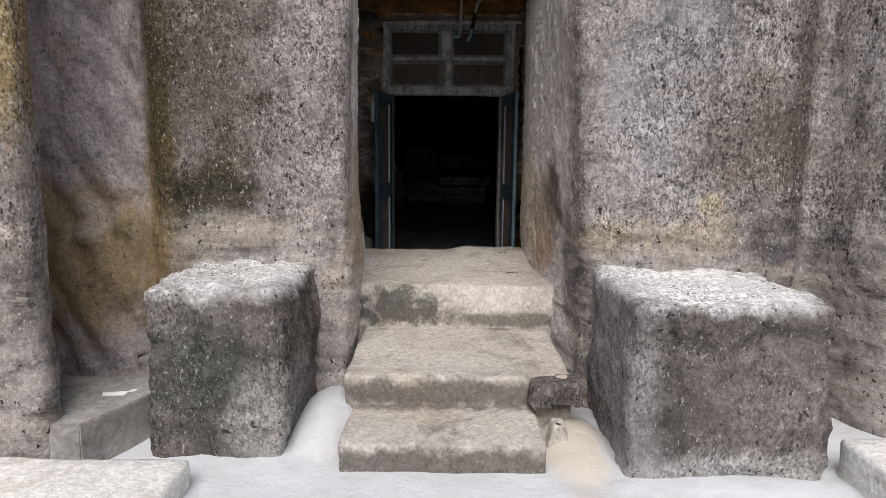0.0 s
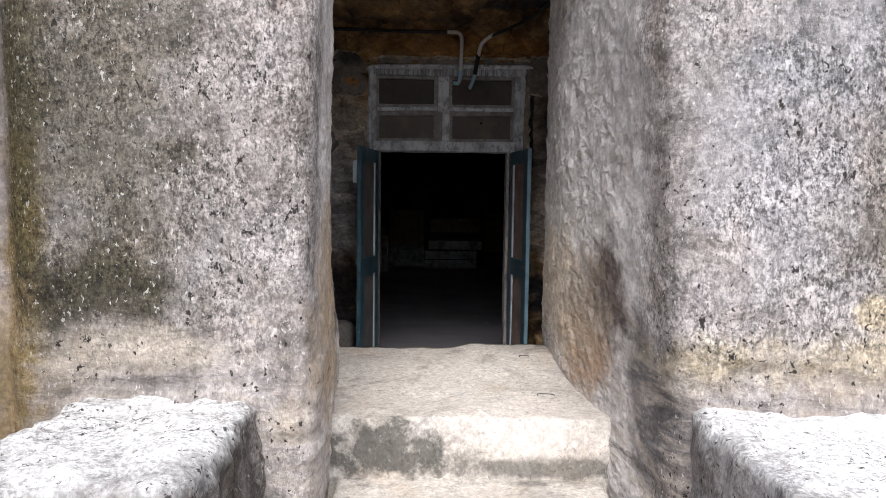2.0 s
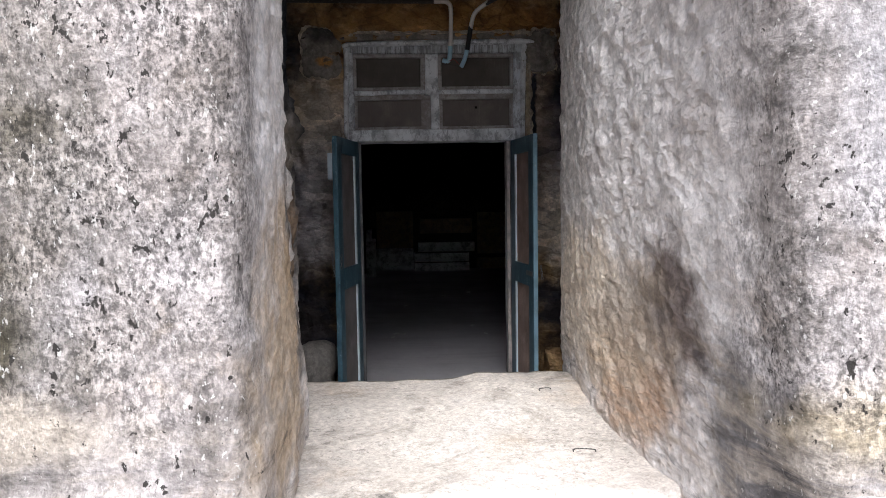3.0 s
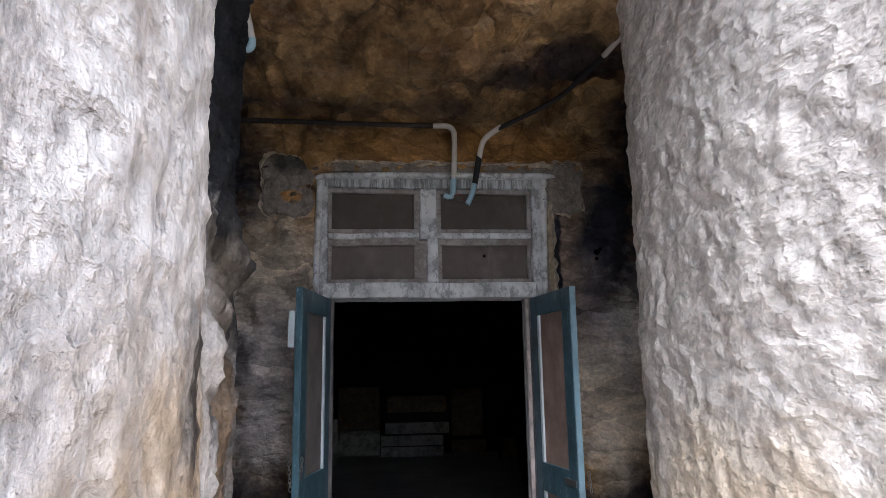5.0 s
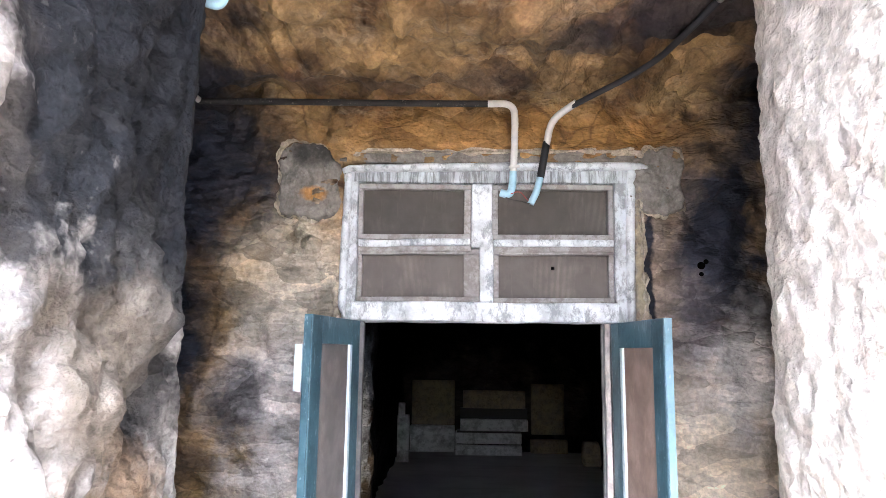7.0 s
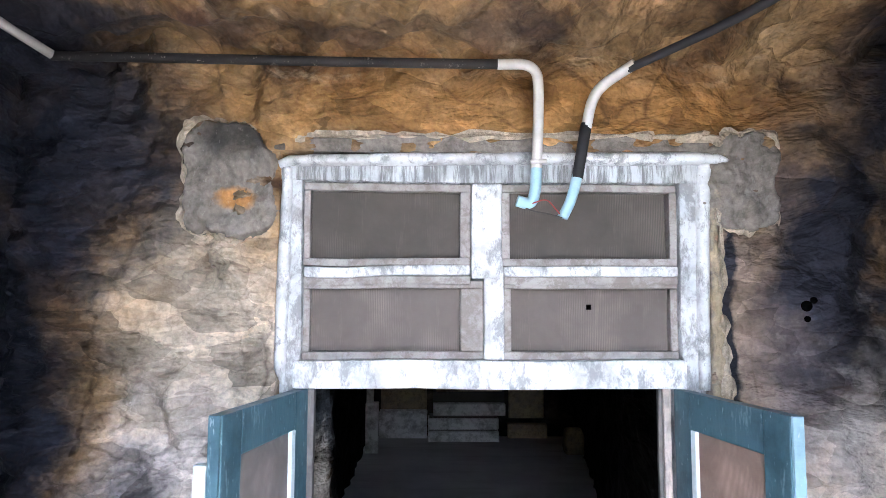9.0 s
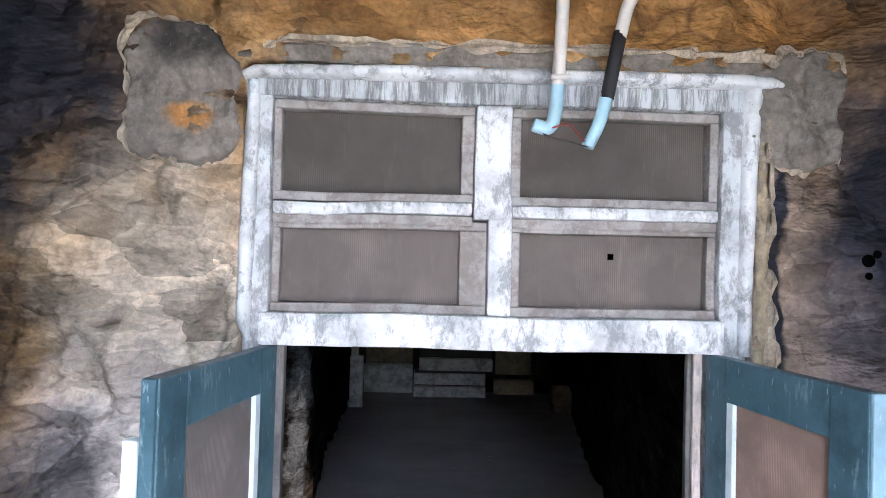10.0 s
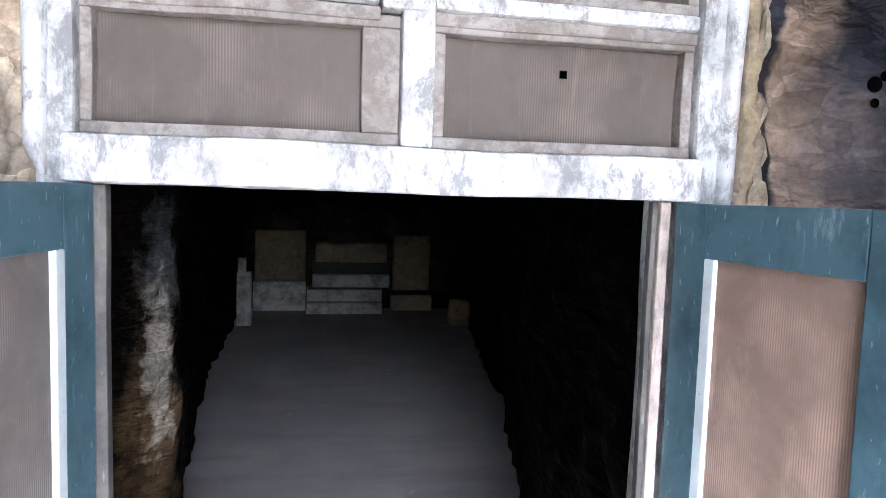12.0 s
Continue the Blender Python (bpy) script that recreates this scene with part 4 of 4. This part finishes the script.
def moulding(name, line, material, label="", wave=0.05):
    """A worn half-round moulding along points (x, z, half width, depth) on the frame's front."""
    dense = []
    for p, q in zip(line, line[1:]):
        n = max(2, int(math.dist(p[:2], q[:2]) / 0.012))
        dense += [tuple(u + (w - u) * i / n for u, w in zip(p, q)) for i in range(n)]
    dense.append(line[-1])
    bm = bmesh.new()
    rings = []
    for i, (x, z, half, deep) in enumerate(dense):
        p, q = dense[max(i - 1, 0)], dense[min(i + 1, len(dense) - 1)]
        l = math.dist(p[:2], q[:2])
        nx, nz = -(q[1] - p[1]) / l, (q[0] - p[0]) / l
        half *= 1 + wave * turb((x, 2, z), 7, 3)
        ring = []
        for k in range(9):
            a = math.pi * k / 8
            r = 1 + 0.07 * noise.noise(Vector((x * 23, k, z * 23)))
            ring.append(bm.verts.new((x + nx * half * math.cos(a) * r, FY + 0.02 - (deep + 0.02) * math.sin(a) ** 0.6 * r, z + nz * half * math.cos(a) * r)))
        ring += [bm.verts.new((x - nx * half, FY + 0.06, z - nz * half)), bm.verts.new((x + nx * half, FY + 0.06, z + nz * half))]
        rings.append(ring)
    for r, t in zip(rings, rings[1:]):
        for k in range(11):
            bm.faces.new((r[k], r[(k + 1) % 11], t[(k + 1) % 11], t[k]))
    bm.faces.new(rings[0])
    bm.faces.new(rings[-1][::-1])
    return part(name, bm, material, door, label, True)


JI0, JI1 = -0.547, 0.534   # inner edges of the jambs
for x0, x1 in ((BX0 + 0.012, JI0), (JI1, BX1 - 0.012)):
    beam("jamb", x0, x1, FY + 0.006, 7.30, 0.02, 2.43, JAMB_PAINT, door, 0.008, warp=0.005)
moulding("jamb_moulding", [(-0.588, 1.812, 0.006, 0.004), (-0.600, 1.86, 0.017, 0.014), (-0.596, 2.10, 0.019, 0.018), (-0.592, 2.30, 0.018, 0.016),
                           (-0.590, 2.425, 0.014, 0.012)], WHITE_PAINT, "thick white rounded moulding", 0.06)
moulding("jamb_moulding", [(0.594, 1.80, 0.017, 0.014), (0.597, 2.05, 0.019, 0.016), (0.603, 2.30, 0.021, 0.018), (0.608, 2.37, 0.021, 0.018),
                           (0.614, 2.445, 0.021, 0.016)], WHITE_PAINT, "thick white rounded moulding", 0.04)
for x0, x1, wood in ((JI0, -0.508, DARK_WOOD), (0.491, 0.513, PALE_WOOD), (0.478, 0.491, DARK_WOOD)):
    beam("door_stop", x0, x1, FY + (0.045 if wood is PALE_WOOD or x0 < 0 else 0.055), 7.175, 0.02, 1.80, wood, door, 0.004)
moulding("head_moulding", [(-0.615, 2.437, 0.012, 0.014), (-0.585, 2.446, 0.017, 0.026), (-0.30, 2.452, 0.019, 0.028), (0.0, 2.456, 0.018, 0.028), (0.35, 2.458, 0.020, 0.03),
                           (0.58, 2.460, 0.020, 0.03), (0.645, 2.458, 0.018, 0.026), (0.675, 2.452, 0.012, 0.016)], WHITE_PAINT, "chipped white rounded head moulding", 0.16)
beam("head", BX0 + 0.004, BX1 - 0.004, FY + 0.002, 7.30, 2.388, 2.452, HEAD_PAINT, door, 0.006, "streaked dirty white head board", warp=0.006)
beam("transom_bar", -0.565, 0.545, FY - 0.004, 7.30, 1.802, 1.882, WHITE_PAINT, door, 0.010, "white chipped transom bar over the opening", warp=0.006)
beam("mullion", -0.063, 0.027, FY + 0.004, 7.26, 2.11, 2.388, WHITE_PAINT, door, 0.008, warp=0.006)
beam("mullion", -0.027, 0.030, FY + 0.008, 7.255, 1.882, 2.165, WHITE_PAINT, door, 0.008, warp=0.006)
for x0, x1, lo in ((JI0, -0.063, -1), (0.030, JI1, 1)):
    beam("glazing_bar", x0, x1, FY + 0.014, 7.22, 2.118, 2.148, WHITE_PAINT, door, 0.010, warp=0.012 if lo < 0 else 0.004)
    beam("bar_bead", x0, x1, FY + 0.024, 7.22, 2.094, 2.118, SASH_PAINT, door, 0.005, warp=0.006)


def fanlight(x0, x1, z0, z1, left, right, hole=None):
    """One light of the fanlight: a narrow sash with dusty fly screen in it."""
    w = 0.022
    beam("sash_rail", x0, x1, FY + 0.028, 7.20, z0, z0 + w, SASH_PAINT, door, 0.004, warp=0.005)
    beam("sash_rail", x0, x1, FY + 0.030, 7.20, z1 - w, z1, SASH_PAINT, door, 0.004, warp=0.005)
    beam("sash_stile", x0, x0 + left, FY + 0.032, 7.20, z0 + w, z1 - w, SASH_PAINT, door, 0.004, warp=0.005)
    beam("sash_stile", x1 - right, x1, FY + 0.030, 7.20, z0 + w, z1 - w, SASH_PAINT, door, 0.004, warp=0.005)
    verts, faces = sheet(span(x0 + left, x1 - right, 0.015), span(z0 + w, z1 - w, 0.015),
                         lambda x, z: (x, FY + 0.060 + 0.006 * turb((x, 1, z), 4, 3), z), hole)
    pane = mesh_of("fly_screen", verts, faces, SCREEN_DARK if z0 > 2 else SCREEN)
    pane.parent = door
    return tagged(pane, "dark brown fly screen" if z0 > 2 else "dusty brown fly screen")


fanlight(JI0, -0.063, 2.148, 2.388, 0.019, 0.032)
fanlight(0.027, JI1, 2.148, 2.388, 0.025, 0.022)
fanlight(JI0, -0.027, 1.882, 2.106, 0.019, 0.066)
fanlight(0.030, JI1, 1.882, 2.106, 0.022, 0.022, lambda x, z: abs(x - 0.285) < 0.010 and abs(z - 2.035) < 0.010)

tagged(rough_block("door_sill", -0.70, 0.72, 6.86, 7.32, 0.0, 0.045, CONCRETE, 0.004, 0.04, 0.01),
       "pale worn concrete sill under the double door", "door sill")


# ---------------------------------------------------------------- door leaves, both standing open
def door_leaf(side):
    """A framed leaf with two brown panels, hinged at its local origin and running along -y; side is 1 for the leaf on +x."""
    leaf = new("door_leaf")
    w, t, h = 0.500, 0.032, 1.755
    xs = (0, t) if side > 0 else (-t, 0)

    def bar(name, ya, yb, za, zb, material=BLUE_PAINT, x=xs, bevel=0.003, label=""):
        return beam(name, x[0], x[1], -yb, -ya, za, zb, material, leaf, bevel, label, 0.12, 0.0015)

    bar("stile", 0, 0.088, 0, h)
    bar("stile", w - 0.092, w, 0, h)
    bar("rail", 0.088, w - 0.092, h - 0.10, h)
    bar("rail", 0.088, w - 0.092, 0.80, 0.935)
    bar("rail", 0.088, w - 0.092, 0, 0.13)
    mid = (xs[0] + 0.011, xs[1] - 0.011)
    for za, zb in ((0.13, 0.80), (0.935, h - 0.10)):
        pan = bar("panel", 0.088, w - 0.092, za, zb, PANEL if side > 0 else PANEL_GREY, (mid[0], mid[1]), 0.001, "brown sheet panel" if side > 0 else "dusty grey sheet panel")
        face = xs[0] if side > 0 else xs[1]
        near = (face, face + 0.012) if side > 0 else (face - 0.012, face)
        # added pale strip stands in for light caught by the stile's inner edge
        bm = box_bm(near[0], near[1], -0.112, -0.088, za, zb, 0.002)
        part("lit_strip", bm, LIT_STRIP_AND_BOLT_PAINT, pan, "pale blue strip for the light on the stile edge")
    # outer edge board; on the right leaf its light is put into the paint
    edge = (xs[0] + 0.003, xs[1] - 0.003)
    bar("edge_strip", w, w + 0.008, 0, h, LIT_EDGE_PAINT if side > 0 else BLUE_PAINT, edge, 0.002, "worn outer edge, painted as lit on the right leaf")
    for z in (0.25, 0.9, 1.55):
        bm = tube_bm([(0.026 * side, 0.006, z - 0.04), (0.026 * side, 0.006, z + 0.04)], 0.007, 10)
        part("hinge", bm, BLUE_PAINT, leaf, "painted iron hinge", True)
    return leaf


def chain_bm(start, links, sway):
    bm = bmesh.new()
    for i in range(links):
        c = Vector(start) + Vector((sway[0] * i, sway[1] * i, -0.017 * i))
        m = Matrix.Translation(c) @ Matrix.Rotation(math.pi / 2 * (i % 2), 4, "Z")
        ring = [m @ Vector((0.006 * math.cos(a), 0, 0.012 * math.sin(a))) for a in [k * math.tau / 10 for k in range(11)]]
        tube_bm(ring, 0.0018, 5, bm)
    return bm


right = tagged(door_leaf(1), "open teal-blue wooden door leaf with brown panels and edges painted lit", "door leaf", "leaves of the double door")
left = tagged(door_leaf(-1), "open dark teal wooden door leaf with dusty panels and a bolt", "door leaf", "leaves of the double door")
beam("bolt", -0.060, -0.032, -0.505, -0.480, 1.49, 1.65, LIT_STRIP_AND_BOLT_PAINT, left, 0.003, "white tower bolt")
part("chain", chain_bm((-0.045, -0.512, 1.04), 9, (0.001, 0.002)), IRON, left, "hanging iron door chain", True)
part("chain", chain_bm((0.010, -0.495, 1.02), 5, (0.0, -0.002)), IRON, left, "hanging iron door chain", True)
part("chain", chain_bm((0.046, -0.514, 0.93), 5, (0.002, 0.0)), IRON, right, "short iron door chain", True)
bm = box_bm(-0.004, 0.0, -0.485, -0.36, 0.87, 0.90, 0.001)
part("hasp", bm, IRON, right, "iron hasp on the lock rail")
right.matrix_world = pose(0.516, 7.135, 0.045, 0, 0, 7.6)
left.matrix_world = pose(-0.524, 7.135, 0.045, 0, 0, -10.2)


# ---------------------------------------------------------------- conduits and lamp stub
def conduit(name, pieces, label):
    """A run of pipe; each piece is a part of its own material."""
    top = tagged(new(name), label, "conduit pipe", "conduit pipes")
    for kind, material, radius, pts, bend in pieces:
        part(kind, tube_bm(curve_points(pts, bend), radius), material, top, "", True)
    return top


conduit("conduit_pipe", (
    ("pipe", PVC, 0.0125, [(-1.30, 6.62, 2.755), (-1.26, 6.83, 2.735), (-1.205, 6.99, 2.705)], 1),
    ("pipe", PVC_DIRTY, 0.0135, [(-1.21, 6.985, 2.705), (-0.90, 6.985, 2.703), (-0.40, 6.975, 2.692), (0.015, 6.97, 2.688)], 2),
    ("elbow", PVC, 0.0145, [(0.0, 6.97, 2.688), (0.105, 6.965, 2.688), (0.112, 6.965, 2.60), (0.102, 6.968, 2.375)], 3),
    ("tip", PVC_BLUE, 0.0155, [(0.103, 6.968, 2.40), (0.099, 6.968, 2.33), (0.085, 6.968, 2.302), (0.050, 6.965, 2.312)], 3),
    ("clip", PVC, 0.006, [(0.085, 6.955, 2.415), (0.128, 6.955, 2.418)], 0),
), "white plastic conduit with a sooty run and pale blue tip")
conduit("conduit_pipe", (
    ("pipe", PVC, 0.0125, [(0.73, 5.98, 2.77), (0.70, 6.11, 2.755), (0.675, 6.25, 2.742)], 1),
    ("cable", TAPE, 0.0115, [(0.677, 6.24, 2.742), (0.64, 6.45, 2.735), (0.585, 6.66, 2.715), (0.33, 6.88, 2.645)], 2),
    ("elbow", PVC, 0.0145, [(0.345, 6.87, 2.655), (0.275, 6.925, 2.62), (0.25, 6.95, 2.585), (0.237, 6.962, 2.51)], 3),
    ("sleeve", TAPE, 0.0155, [(0.238, 6.962, 2.522), (0.212, 6.968, 2.375)], 0),
    ("tip", PVC_BLUE, 0.0145, [(0.213, 6.968, 2.385), (0.198, 6.97, 2.32), (0.172, 6.972, 2.268)], 2),
), "black cable in white conduit bends ending in a blue tip")
conduit("conduit_pipe", (
    ("pipe", PVC, 0.0145, [(-0.80, 6.0, 2.83), (-0.768, 6.0, 2.72), (-0.748, 6.0, 2.625)], 1),
    ("tip", PVC_BLUE, 0.0155, [(-0.749, 6.0, 2.635), (-0.748, 6.0, 2.605), (-0.765, 6.0, 2.592), (-0.795, 5.995, 2.602)], 2),
), "short white pipe stub with a blue hooked tip under the ceiling")

# bare wires sagging out of the two tips
for pts, mat in (([(0.056, 6.966, 2.312), (0.085, 6.955, 2.300), (0.125, 6.95, 2.318), (0.150, 6.955, 2.290), (0.171, 6.972, 2.272)], RED),
                 ([(0.052, 6.966, 2.310), (0.080, 6.96, 2.285), (0.130, 6.955, 2.276), (0.172, 6.972, 2.268)], WIRE_AND_GAP_SHADE)):
    tagged(part("wire", tube_bm(curve_points(pts, 3), 0.0018, 6), mat, smooth=True), "thin loose wire sagging between the two conduit tips", "wire", "wires between the conduits")

# ---------------------------------------------------------------- dark hall behind the door
tagged(thick("floor_hall", span(-2.4, 3.0, 0.12), span(7.28, 16.4, 0.12), lambda x, y: (x, y, 0.022 + 0.008 * turb((x, y, 0), 2, 3)), (0, 0, -0.3), hall_floor()), kind="structure")
HZ = span(-0.2, 3.0, 0.07)


def hall_skin(p):
    return 0.07 * turb(p, 1.1, 3) + 0.03 * turb(p, 5, 4)


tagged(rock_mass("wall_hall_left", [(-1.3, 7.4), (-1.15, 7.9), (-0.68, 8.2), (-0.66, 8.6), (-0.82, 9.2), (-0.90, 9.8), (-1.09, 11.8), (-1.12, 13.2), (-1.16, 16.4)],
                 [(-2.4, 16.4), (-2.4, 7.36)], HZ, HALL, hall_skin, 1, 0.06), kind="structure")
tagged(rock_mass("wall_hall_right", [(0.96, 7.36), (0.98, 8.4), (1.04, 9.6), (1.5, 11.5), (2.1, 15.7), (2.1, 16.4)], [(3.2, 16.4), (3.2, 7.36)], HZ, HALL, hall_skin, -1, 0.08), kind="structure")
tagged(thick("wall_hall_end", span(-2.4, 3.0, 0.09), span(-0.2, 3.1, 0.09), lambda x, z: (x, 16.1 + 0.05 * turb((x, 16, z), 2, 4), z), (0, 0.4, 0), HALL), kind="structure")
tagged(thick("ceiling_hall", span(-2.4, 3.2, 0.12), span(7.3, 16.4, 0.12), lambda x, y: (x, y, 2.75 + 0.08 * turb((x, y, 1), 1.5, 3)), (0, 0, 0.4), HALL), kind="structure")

altar = tagged(new("altar_steps"), "whitewashed stepped stone altar at the end of the hall", "altar")
for k, (x0, x1, y0, z0, z1) in enumerate(((-0.22, 0.87, 15.62, 0.02, 0.175), (-0.22, 0.87, 15.68, 0.195, 0.365), (-0.14, 0.99, 15.80, 0.385, 0.57))):
    part("step", box_bm(x0, x1, y0, 16.05, z0, z1, 0.012), ALTAR, altar)
# dark boards stand in for the shade in the gaps and the niche
part("gap_shade_board", box_bm(-0.2, 0.85, 15.72, 16.05, 0.17, 0.39, 0.002), WIRE_AND_GAP_SHADE, altar, "dark board for the shade in the step gaps")
part("niche_shade_board", box_bm(-0.14, 0.99, 15.95, 16.06, 0.57, 0.75, 0.004), WIRE_AND_GAP_SHADE, altar, "dark board for the shade in the niche")
part("shelf", box_bm(-0.10, 0.95, 15.86, 16.05, 0.75, 1.04, 0.012), BEIGE, altar, "dull beige ledge over the niche")
tagged(part("stone_tablet", box_bm(-0.97, -0.24, 15.97, 16.08, 0.46, 1.20, 0.02), BEIGE), "beige plastered stone tablet against the end wall", "tablet", "tablets on the end wall")
tagged(part("stone_bench", box_bm(-0.99, -0.235, 15.90, 16.08, 0.02, 0.45, 0.02), ALTAR), "low whitewashed bench below the beige tablet", "bench", "benches at the end wall")
tagged(part("stone_tablet", box_bm(1.06, 1.62, 15.97, 16.08, 0.32, 1.16, 0.02), BEIGE), "dim beige plastered tablet beside the altar", "tablet", "tablets on the end wall")
tagged(part("stone_bench", box_bm(1.04, 1.66, 15.90, 16.08, 0.02, 0.24, 0.02), BEIGE), "low dull beige bench beside the altar", "bench", "benches at the end wall")
tagged(rough_block("stone_lump", 1.72, 1.98, 14.72, 14.95, 0.0, 0.36, BEIGE, 0.02, 0.05, 0.04), "small squat stone standing on the hall floor", "stone")
post = tagged(new("stone_post"), "short pale stone post standing on the hall floor", "post")
part("shaft", box_bm(-1.10, -0.92, 14.80, 14.96, 0.02, 0.72, 0.012), ALTAR, post)
part("cap", box_bm(-1.09, -0.99, 14.83, 14.93, 0.72, 0.90, 0.01), ALTAR, post)
rng = random.Random(4)
for _ in range(9):
    x, y = rng.uniform(-0.6, 0.7), rng.uniform(8.9, 13.2)
    bm = box_bm(-0.03, 0.03, -0.012, 0.012, 0, 0.004, 0.001)
    bmesh.ops.transform(bm, matrix=pose(x, y, 0.034, 0, 0, rng.uniform(0, 180)), verts=bm.verts)
    tagged(part("paper_scrap", bm, SCRAP), "small pale scrap of paper littering the dark floor", "scrap", "scraps on the floor")
